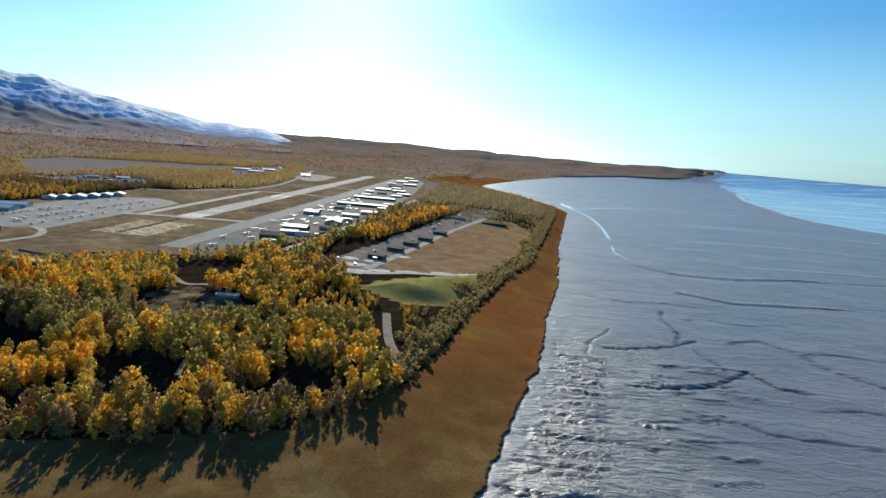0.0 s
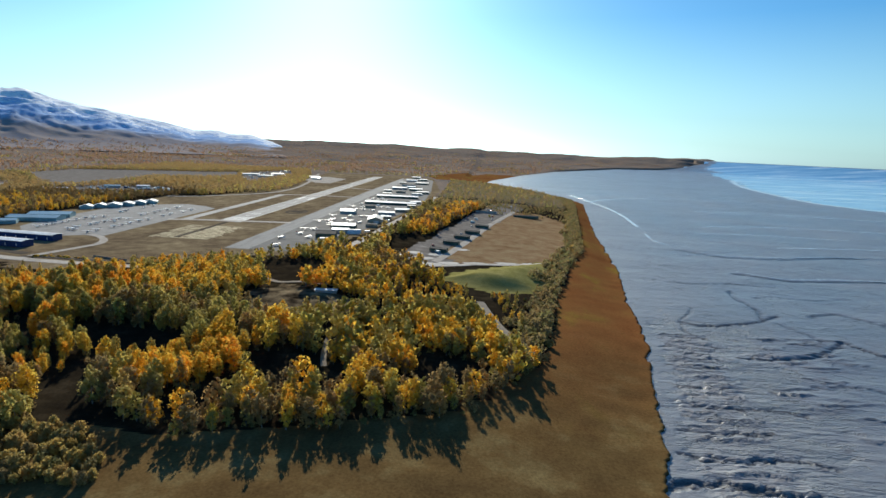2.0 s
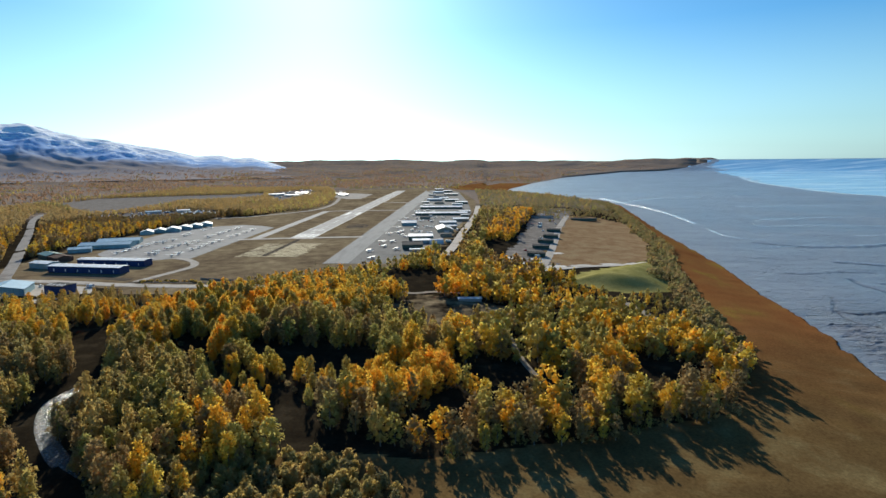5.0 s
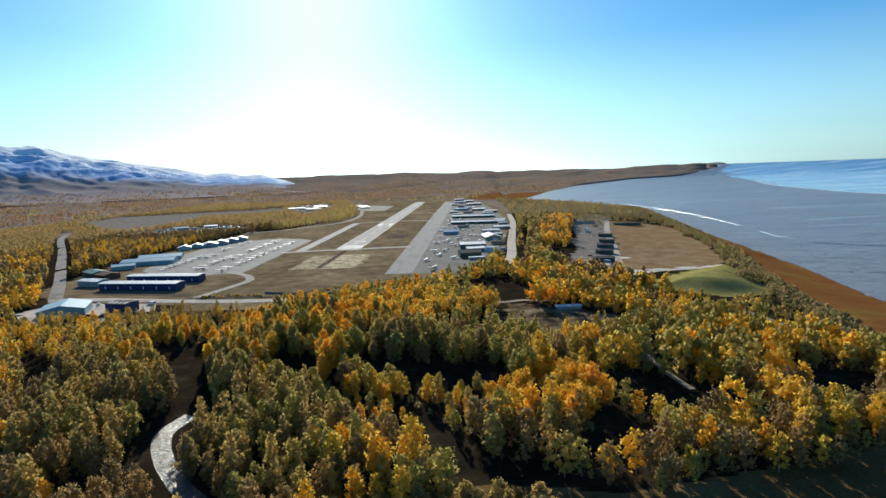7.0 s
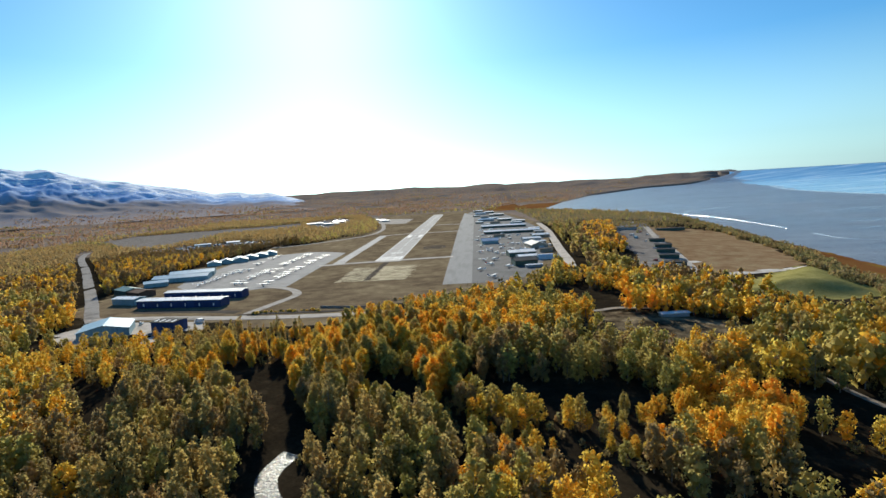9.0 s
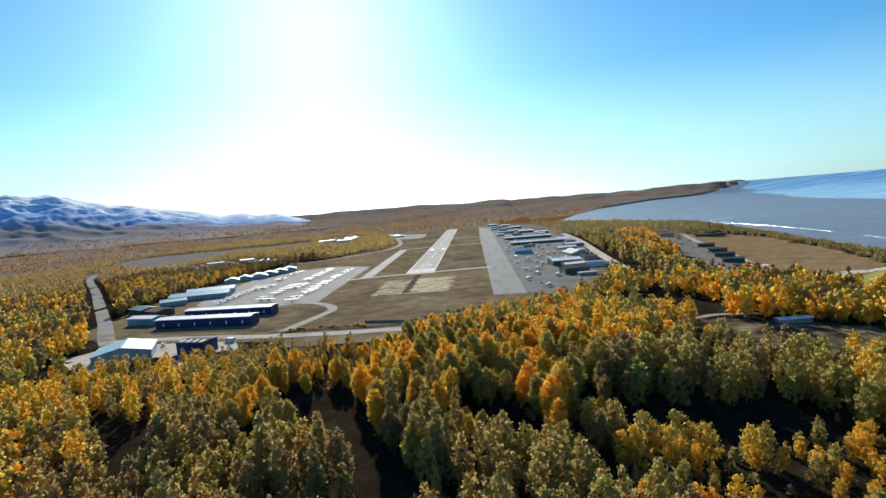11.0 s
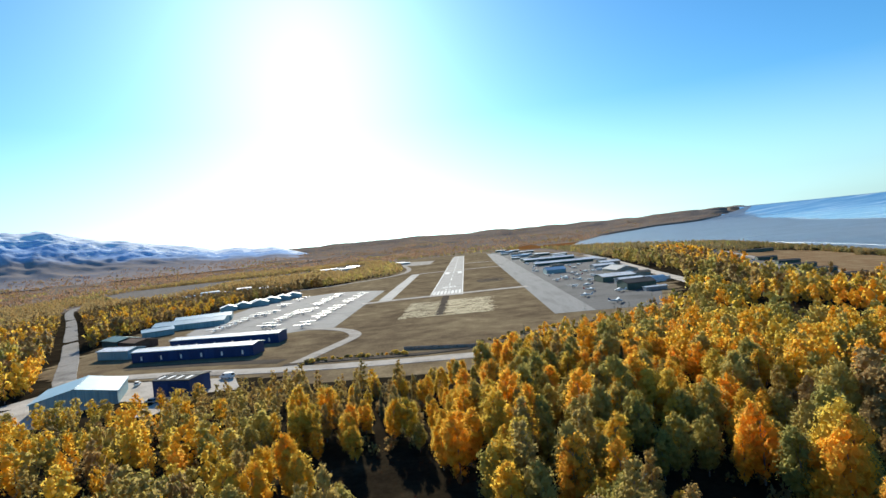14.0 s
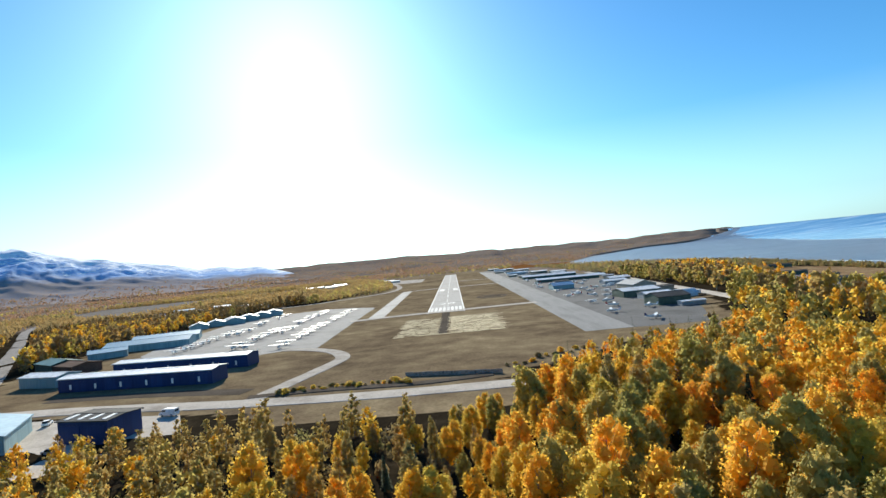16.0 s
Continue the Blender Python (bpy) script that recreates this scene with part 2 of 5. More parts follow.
def inside(x, y, poly):
    x, y = np.asarray(x, float), np.asarray(y, float)
    hit = np.zeros(x.shape, bool)
    for (ax, ay), (bx, by) in zip(poly, poly[1:] + poly[:1]):
        if ay != by:
            hit ^= ((ay > y) != (by > y)) & (x < (bx - ax) * (y - ay) / (by - ay) + ax)
    return hit


def waves(x, y, size, seed=0):
    """A cheap smooth noise in about -1 to 1."""
    r = np.random.RandomState(seed)
    v = 0
    for k in range(6):
        a, ph, f = r.uniform(0, 6.28), r.uniform(0, 6.28), r.uniform(0.6, 1.7) / size * 6.28
        v = v + np.sin((x * np.cos(a) + y * np.sin(a)) * f + ph + 1.3 * np.sin((x * np.sin(a) - y * np.cos(a)) * f * 0.7 + ph))
    return v / 3.2


def bowl(x, y):
    """The far country, drawn in and lifted so that its skyline stands where it is seen."""
    r = np.minimum(np.hypot(x - 160, y + 540), 4780)
    return 33 * (np.maximum(0, r - 2200) / 2100) ** 2


def sea_rise(x, y):
    r = np.minimum(np.hypot(x - 160, y + 540), 4780)
    return bowl(x, y) + 62 * np.maximum(0, (r - 4250) / 530) ** 1.2


LAND_EDGE = FRONT + [(280, 1500), (400, 4700), (-4900, 4700), (-4900, -560)]
MOUND = [(267, -217), (289, -181), (323, -148), (366, -107), (379, -120), (365, -179), (350, -232), (307, -243)]


# creeks cut into the mud: lines of (x, y), width and depth in metres
CREEKS = [([(446, -262), (457, -271), (471, -268), (506, -254), (529, -234)], 1.9, 1.0), ([(510, -248), (522, -220), (521, -180), (528, -157)], 1.6, 0.9),
          ([(455, -332), (478, -331), (504, -323), (528, -303), (542, -289), (551, -312), (569, -315)], 2.0, 1.0), ([(520, -254), (526, -279), (528, -293)], 1.8, 0.6),
          ([(449, -379), (471, -372), (501, -365), (519, -376), (567, -378)], 2.0, 0.5), ([(555, -232), (582, -217), (603, -241), (603, -262), (626, -292)], 2.4, 0.8),
          ([(341, -463), (356, -469), (373, -466), (386, -464), (404, -469), (440, -474)], 2.4, 1.1), ([(558, 57), (602, 19), (668, 21), (750, 54), (882, 82)], 5, 1.0),
          ([(446, -262), (440, -285), (448, -303)], 1.2, 0.5), ([(446, -262), (462, -238), (470, -222)], 1.2, 0.5),
          ([(421, -318), (436, -320), (452, -317)], 1.0, 0.5), ([(480, -292), (494, -296), (508, -290), (520, -293)], 1.0, 0.5), ([(560, -340), (585, -332), (607, -338), (640, -330)], 1.4, 0.6), ([(398, -400), (415, -403), (436, -400), (452, -404)], 1.1, 0.6),
          ([(385, -425), (404, -428), (425, -424)], 1.1, 0.6), ([(378, -446), (398, -449), (420, -445), (436, -448)], 1.2, 0.7), ([(405, -350), (424, -353), (446, -350)], 1.0, 0.5), ([(412, -336), (432, -339), (448, -335)], 1.0, 0.5),
          ([(392, -412), (410, -415), (428, -411)], 0.9, 0.5), ([(400, -378), (418, -381), (438, -377)], 0.9, 0.5), ([(540, -180), (562, -172), (590, -178), (618, -168)], 1.6, 0.6), ([(600, -241), (630, -232), (664, -238), (690, -226)], 1.8, 0.6),
          ([(470, -130), (500, -138), (540, -128), (580, -134)], 1.8, 0.6), ([(480, -60), (520, -52), (560, -60)], 2.0, 0.6),
          ([(569, -78), (614, -103), (674, -91), (779, -69)], 4, 0.8)]


def creek_depth(x, y):
    """How far the creeks cut below the flat, steeper on the seaward bank."""
    cut = np.zeros(np.shape(x))
    box_ = (x > 330) & (x < 900) & (y < 110)
    px_, py_ = np.where(box_, x, 0.0)[box_], y[box_]
    wob = 1.5 * waves(px_, py_, 13, 51) + 1.0 * waves(px_, py_, 5, 52)
    best = np.zeros(px_.shape)
    for line, w, dep in CREEKS:
        xs = [q[0] for q in line]
        ys = [q[1] for q in line]
        near = (px_ > min(xs) - 12) & (px_ < max(xs) + 12) & (py_ > min(ys) - 12) & (py_ < max(ys) + 12)
        if near.any():
            d = line_distance(px_[near], py_[near] + wob[near], line)
            best[near] = np.maximum(best[near], dep * (1 - smooth(0.5 * w, 1.05 * w, d)) - 0.15 * dep * np.exp(-((d - 1.7 * w) / (0.7 * w)) ** 2))
    cut[box_] = best
    return cut


def mud_scarps(x, y):
    """Short ragged ledges on the flat below the bank, steep towards the south and trailing off behind."""
    rnd_ = np.random.RandomState(17)
    lift = np.zeros(np.shape(x))
    rag = 1.6 * waves(x, y * 0.3, 9, 91) + 1.0 * waves(x, y * 0.3, 3.6, 92)
    smooth_way = smooth(4, 12, line_distance(x, y, [(464, -278), (443, -355), (440, -392), (437, -422), (446, -460)]))
    for k in range(190):
        yk = rnd_.uniform(-485, -285)
        c0 = np.interp(yk, COAST_Y, COAST_X)
        a = c0 + (rnd_.uniform(8, 34) if k % 4 else rnd_.uniform(55, 105))
        ln, h, tail = rnd_.uniform(9, 34), rnd_.uniform(0.4, 1.35), rnd_.uniform(1.0, 2.8)
        near = (x > a) & (x < a + ln) & (y > yk - 6) & (y < yk + 16)
        if near.any():
            px_ = x[near]
            d = y[near] - yk - 0.06 * (px_ - a) - rag[near]
            ends = smooth(0, 4, px_ - a) * smooth(0, 6, a + ln - px_)
            lift[near] = np.maximum(lift[near], h * ends * smooth(-0.5, 0.4, d) * np.exp(-np.maximum(d, 0) / tail))
    return lift * smooth_way


def ground_z(x, y):
    x, y = np.asarray(x, float), np.asarray(y, float)
    c = coast_x(y)
    s = x - c
    d = line_distance(x, y, FRONT)
    land = inside(x, y, LAND_EDGE)
    up = -8.5 * (1 - smooth(0, 180, d))
    up = np.where(y > 1180, np.maximum(up, -8.5 + 0 * y), up)
    gap = np.maximum(d + np.maximum(-s, 0), 1)
    marsh = -8.5 - 5.1 * smooth(0, 1, d / gap) + 0.25 * waves(x, y, 30, 3)
    z = np.where(land, up + 0.4 * waves(x, y, 60, 4) * smooth(40, 200, np.abs(d)) * ((x < -210) | (y < -275)), marsh)
    w = x - np.interp(y, WATER_Y, WATER_X)
    mud = -17 + np.clip(-w * 0.0022, -1.5, 2.0) + 0.1 * waves(x, y, 40, 5) + 0.55 * np.exp(-np.maximum(s, 0) / 90)
    if np.size(x) > 1000:
        mud = mud - creek_depth(x, y)
        low = (y < -270) & (s > 0) & (s < 160)
        mud[low] += mud_scarps(x[low], y[low])
    z = np.where(s > 0, mud, z)
    # the grassed backstop beside the range
    m = inside(x, y, MOUND)
    z = np.where(m, z + 7.5 * smooth(0, 30, line_distance(x, y, MOUND + MOUND[:1])), z)
    r = np.hypot(x - 160, y + 540)
    hill = 14 * smooth(2600, 4400, r) * (1 + 0.6 * waves(x, y, 1500, 8)) + 7 * waves(x, y, 420, 9) * smooth(1800, 3500, r)
    z = z + np.where(s < 0, hill * smooth(0, 260, -s) + 8 * smooth(2300, 2900, y) * smooth(0, 25, -s) + bowl(x, y) + 28 * np.maximum(0, (np.minimum(r, 4780) - 4250) / 530) ** 1.2 + 6 * smooth(4250, 4700, r) * smooth(0, 200, -s), sea_rise(x, y))
    return z


def spaced(stops):
    """Coordinates from (from, to, step) stretches."""
    out = []
    for a, b, st in stops:
        out += list(np.arange(a, b, st))
    return np.array(out + [stops[-1][1]])


GY = spaced([(-900, -490, 12), (-490, -285, 0.95), (-285, -210, 1.6), (-210, -60, 2.5), (-60, 300, 6), (300, 1000, 10), (1000, 1800, 20), (1800, 4700, 40)])
GS = np.concatenate([spaced([(-5300, -1300, 80), (-1300, -700, 20), (-700, -6, 9)]), [-3, -1.2, 0, 0.45, 1.4], spaced([(3, 84, 1.35), (84, 150, 2.4), (150, 300, 6), (300, 600, 14), (600, 1600, 40), (1600, 4600, 100)])])


def mesh_from(name, verts, faces, mats, attrs=None, mat_index=None, smooth_shade=False):
    """A mesh from numpy arrays, all faces with the same number of corners."""
    me = bpy.data.meshes.new(name)
    n, k = faces.shape
    me.vertices.add(len(verts))
    me.vertices.foreach_set("co", np.ascontiguousarray(verts, np.float32).ravel())
    me.loops.add(n * k)
    me.loops.foreach_set("vertex_index", np.ascontiguousarray(faces, np.int32).ravel())
    me.polygons.add(n)
    me.polygons.foreach_set("loop_start", np.arange(0, n * k, k, dtype=np.int32))
    for m in mats:
        me.materials.append(m)
    if mat_index is not None:
        me.polygons.foreach_set("material_index", np.ascontiguousarray(mat_index, np.int32))
    me.update(calc_edges=True)
    if smooth_shade:
        me.polygons.foreach_set("use_smooth", np.ones(n, bool))
    for key, v in (attrs or {}).items():
        a = me.attributes.new(key, "FLOAT", "POINT")
        a.data.foreach_set("value", np.ascontiguousarray(v, np.float32))
    return me


def ground_material():
    m, nt, bs = start("ground")
    co = place_co(nt)
    big, mid, fine = noise_fac(nt, co, 0.012, 5), noise_fac(nt, co, 0.08, 6, 0.6), noise_fac(nt, co, 0.9, 5, 0.65)
    # tree shade is put into the near-black colour under the woods
    shaded_floor = ramp_colors(nt, mid, [(0.3, (0.014, 0.011, 0.008)), (0.55, (0.028, 0.022, 0.014)), (0.7, (0.05, 0.039, 0.025))])
    grass = ramp_colors(nt, blend(nt, 0.5, big, mid), [(0.35, (0.105, 0.077, 0.050)), (0.47, (0.178, 0.133, 0.083)), (0.55, (0.230, 0.177, 0.107)), (0.64, (0.325, 0.255, 0.16))])
    streak = noise_fac(nt, co, 0.03, 7, 0.62, (1.3, 0.55, 1))
    marsh = ramp_colors(nt, blend(nt, 0.45, big, streak), [(0.36, (0.145, 0.058, 0.021)), (0.46, (0.185, 0.078, 0.028)), (0.54, (0.195, 0.092, 0.032)), (0.61, (0.205, 0.132, 0.030)), (0.68, (0.24, 0.125, 0.048))])
    sep = nt.nodes.new("ShaderNodeSeparateXYZ")
    nt.links.new(co, sep.inputs[0])
    # sedge takes over from the red glasswort in the inner bay
    sedge = ramp_colors(nt, blend(nt, 0.6, big, noise_fac(nt, co, 0.05, 8, 0.62)), [(0.38, (0.095, 0.058, 0.024)), (0.5, (0.13, 0.082, 0.033)), (0.6, (0.185, 0.135, 0.06))])
    inner = nt.nodes.new("ShaderNodeMapRange")
    inner.inputs[1].default_value, inner.inputs[2].default_value = -455, -300
    nt.links.new(calc(nt, "ADD", sep.outputs[1], calc(nt, "MULTIPLY_ADD", big, 160, -80)), inner.inputs[0])
    marsh = blend(nt, inner.outputs[0], sedge, marsh)
    green = ramp_colors(nt, mid, [(0.3, (0.19, 0.175, 0.055)), (0.7, (0.30, 0.265, 0.10))])
    tan = ramp_colors(nt, mid, [(0.3, (0.19, 0.115, 0.06)), (0.5, (0.26, 0.17, 0.095)), (0.7, (0.30, 0.23, 0.13))])
    grav = ramp_colors(nt, mid, [(0.3, (0.15, 0.135, 0.12)), (0.6, (0.24, 0.215, 0.19)), (0.72, (0.34, 0.31, 0.28))])
    # distance haze is put into the far ground as greyer, paler tones
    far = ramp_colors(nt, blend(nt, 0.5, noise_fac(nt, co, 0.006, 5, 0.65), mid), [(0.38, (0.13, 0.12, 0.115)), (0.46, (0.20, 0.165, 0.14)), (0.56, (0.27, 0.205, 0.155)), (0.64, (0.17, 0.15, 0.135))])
    col = shaded_floor
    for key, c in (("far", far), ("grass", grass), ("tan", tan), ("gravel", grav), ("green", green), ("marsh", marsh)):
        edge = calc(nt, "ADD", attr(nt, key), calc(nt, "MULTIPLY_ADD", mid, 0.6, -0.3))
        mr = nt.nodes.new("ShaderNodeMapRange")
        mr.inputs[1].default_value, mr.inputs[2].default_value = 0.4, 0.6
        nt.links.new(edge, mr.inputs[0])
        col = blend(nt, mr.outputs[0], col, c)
    grain = ramp_colors(nt, fine, [(0.3, (0.72, 0.72, 0.72)), (0.7, (1.2, 1.2, 1.2))])
    nt.links.new(blend(nt, 1.0, col, grain, "MULTIPLY"), bs.inputs["Base Color"])
    bs.inputs["Roughness"].default_value, bs.inputs["Specular IOR Level"].default_value = 1.0, 0.0
    bump(nt, bs, blend(nt, 0.5, fine, mid), 0.3, 0.3)
    return m


def mud_material():
    m, nt, bs = start("wet_mud")
    co = place_co(nt)
    big = noise_fac(nt, co, 0.006, 5, 0.6)
    mid = noise_fac(nt, co, 0.026, 7, 0.62, (0.5, 1.4, 1))
    fine = noise_fac(nt, co, 0.5, 7, 0.7, (0.6, 1.4, 1))
    lay = noise_fac(nt, co, 0.036, 7, 0.60, (0.5, 1.6, 1))
    scarp = attr(nt, "scarp")
    # low terraces with crisp edges, packed near the shore and sparse farther out
    steps = None
    for n, many, tall in ((lay, 7.0, 2.6), (mid, 8.0, 1.4)):
        v = calc(nt, "MULTIPLY", n, many)
        f = calc(nt, "FRACT", v)
        mr = nt.nodes.new("ShaderNodeMapRange")
        mr.interpolation_type = "SMOOTHSTEP"
        mr.inputs[1].default_value, mr.inputs[2].default_value = 0.80, 1.0
        nt.links.new(f, mr.inputs[0])
        t = calc(nt, "MULTIPLY", calc(nt, "SUBTRACT", mr.outputs[0], f), tall)
        t = calc(nt, "MULTIPLY", t, calc(nt, "MULTIPLY", scarp, 0.45)) if steps is None else calc(nt, "MULTIPLY", t, 0.3)
        steps = t if steps is None else calc(nt, "ADD", steps, t)
    band = noise_fac(nt, co, 0.016, 6, 0.6, (0.16, 1.5, 1))
    col = ramp_colors(nt, blend(nt, 0.55, mid, blend(nt, 0.6, big, band)), [(0.36, (0.095, 0.095, 0.10)), (0.45, (0.135, 0.134, 0.14)), (0.54, (0.172, 0.17, 0.176)), (0.62, (0.215, 0.21, 0.214))])
    # darker with creek depth: bank shade put into the wet silt's colour
    col = blend(nt, calc(nt, "MULTIPLY", attr(nt, "creek"), 0.8), col, (0.035, 0.037, 0.04))
    nt.links.new(col, bs.inputs["Base Color"])
    wet = blend(nt, attr(nt, "wet"), ramp_colors(nt, blend(nt, 0.5, big, fine), [(0.35, (0.26, 0.26, 0.26)), (0.6, (0.42, 0.42, 0.42))]), ramp_colors(nt, fine, [(0.35, (0.36, 0.36, 0.36)), (0.65, (0.46, 0.46, 0.46))]))
    nt.links.new(wet, bs.inputs["Roughness"])
    bs.inputs["Specular IOR Level"].default_value = 0.9
    bump(nt, bs, calc(nt, "ADD", steps, calc(nt, "ADD", calc(nt, "MULTIPLY", fine, 0.16), calc(nt, "MULTIPLY", band, 0.4))), 1.0, 1.0)
    return m


def water_material():
    m, nt, bs = start("sea_water")
    co = place_co(nt)
    n = noise_fac(nt, co, 0.008, 7, 0.62, (0.25, 1.8, 1))
    nt.links.new(ramp_colors(nt, n, [(0.38, (0.13, 0.29, 0.47)), (0.5, (0.22, 0.40, 0.57)), (0.6, (0.42, 0.56, 0.68)), (0.66, (0.7, 0.76, 0.8))]), bs.inputs["Base Color"])
    bs.inputs["Roughness"].default_value = 0.22
    bump(nt, bs, noise_fac(nt, co, 0.5, 5, 0.6), 0.25, 0.4)
    return m


GROUND, MUD, SEA = ground_material(), mud_material(), water_material()

AIRFIELD = [(-223, 280), (-199, 104), (-222, 58), (-222, -88), (-208, -162), (-199, -210), (-158, -237), (-51, -260), (18, -268), (25, -234), (59, -213), (80, -192), (126, -181), (150, -136),
            (160, -90), (173, -54), (188, 57), (217, 325), (224, 652), (172, 1165), (51, 1222), (-53, 1212), (-186, 1182), (-173, 973), (-101, 521), (-162, 279), (-192, 266)]
RANGE_TAN = [(277, -157), (267, -114), (297, 15), (328, 132), (371, 293), (417, 306), (449, 198), (398, -38), (374, -101), (333, -132)]
RANGE_GRAVEL = [(226, -137), (221, -153), (252, -186), (281, -162), (269, -112), (300, 13), (331, 132), (396, 372), (391, 452), (341, 407), (293, 185), (252, -33)]
MID_FIELD = [(156, -337), (193, -345), (231, -323), (228, -303), (209, -290), (160, -273), (145, -301)]
GREY_FIELD = [(-740, 590), (-760, 780), (-622, 860), (-470, 935), (-405, 1010), (-335, 800), (-365, 690), (-470, 650), (-445, 480), (-450, 320), (-530, 370)]
LOTS = [(-440, 250), (-345, 225), (-235, 290), (-250, 375), (-310, 395), (-410, 350)]
GREY_LOT = [(-327, 800), (-380, 1022), (-323, 1218), (-238, 983), (-222, 620)]
SUN_GAP = [(94, -238), (110, -238), (110, -216), (94, -214)]


def ground_zones(x, y):
    s = x - coast_x(y)
    land = inside(x, y, LAND_EDGE)
    r = np.hypot(x - 160, y + 540)
    z = {}
    z["marsh"] = (((~land) & (s < 0) & (y < 1400)) | ((y > 1120) & (s > -230 + 0.1 * (y - 1120)) & (s < 0) & (y < 2000))).astype(float)
    z["grass"] = (inside(x, y, AIRFIELD) | inside(x, y, SUN_GAP) | ((x > -52) & (x < 22) & (y < -235) & (y > -274))).astype(float)
    z["tan"] = inside(x, y, RANGE_TAN).astype(float)
    # the clearing's shade is put in by mixing dark floor into its grass
    z["grass"] = np.maximum(z["grass"], 0.5 * inside(x, y, MID_FIELD))
    z["gravel"] = (inside(x, y, RANGE_GRAVEL) | inside(x, y, GREY_FIELD) | inside(x, y, LOTS) | inside(x, y, GREY_LOT)).astype(float)
    z["green"] = inside(x, y, MOUND).astype(float)
    z["wet"] = (1 - smooth(10, 110, s)) * (s > 0)
    z["creek"] = np.clip(creek_depth(x, y) * 1.6, 0, 1)
    z["scarp"] = smooth(6, 16, s + 5 * waves(x, y, 17, 61)) * (1 - smooth(62, 95, s + 14 * waves(x, y, 37, 62))) * (1 - smooth(-290, -225, y + 12 * waves(x, y, 23, 63)))
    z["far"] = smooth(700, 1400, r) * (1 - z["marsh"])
    return z


gy, gs = np.meshgrid(GY, GS, indexing="ij")
c = coast_x(gy) + (1.6 * waves(gy, gy * 0 + 3, 47, 10) + 0.7 * waves(gy, gy * 0 + 3, 19, 11) + 0.9 * waves(gy, gy * 0, 8.3, 12) * np.abs(waves(gy, gy * 0 + 9, 31, 14)) + 0.5 * waves(gy, gy * 0, 4.1, 13)) * (gy < 1250)
gx = 420 + gs + (c - 420) * smooth(-1500, -350, gs) * np.where(gs > 0, 1 - smooth(1500, 3500, gs), 1)
gz = ground_z(np.where(gs >= 0.45, np.maximum(gx, coast_x(gy) + 0.1), np.where(gs <= 0, np.minimum(gx, coast_x(gy) - 0.1), gx)), gy)
gz = np.where(gs == 0.45, gz - 0.1, gz)
ny, nx = gx.shape
idx = np.arange(ny * nx).reshape(ny, nx)
quads = np.stack([idx[:-1, :-1], idx[:-1, 1:], idx[1:, 1:], idx[1:, :-1]], -1).reshape(-1, 4)
# the shore bank's shade is put in as near-black ground on its face
is_mud = ((gs[:-1, :-1] + gs[:-1, 1:]) / 2 > 0.5).astype(int).ravel()
zones = ground_zones(np.where(gs <= 0, np.minimum(gx, coast_x(gy) - 0.1), gx).ravel(), gy.ravel())
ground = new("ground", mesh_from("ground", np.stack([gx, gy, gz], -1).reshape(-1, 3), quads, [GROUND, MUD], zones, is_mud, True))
tagged(ground, "autumn grassland, brown salt marsh and wet grey mudflat", "ground", kind="structure")

# the sea beyond the flats
wr, wa = np.meshgrid(spaced([(900, 4760, 60)]), np.radians(np.arange(2, 80, 0.8)))
wx, wy = 160 + wr * np.sin(wa), -540 + wr * np.cos(wa)
wz = -17 + sea_rise(wx, wy)
widx = np.arange(wx.size).reshape(wx.shape)
wq = np.stack([widx[:-1, :-1], widx[1:, :-1], widx[1:, 1:], widx[:-1, 1:]], -1).reshape(-1, 4)
wq = wq[(wx > coast_x(wy) - 60).ravel()[wq].all(1)]
water = new("water", mesh_from("water", np.stack([wx, wy, wz], -1).reshape(-1, 3), wq, [SEA], smooth_shade=True))
tagged(water, "calm blue sea inlet beyond the mudflat", "water", kind="structure")


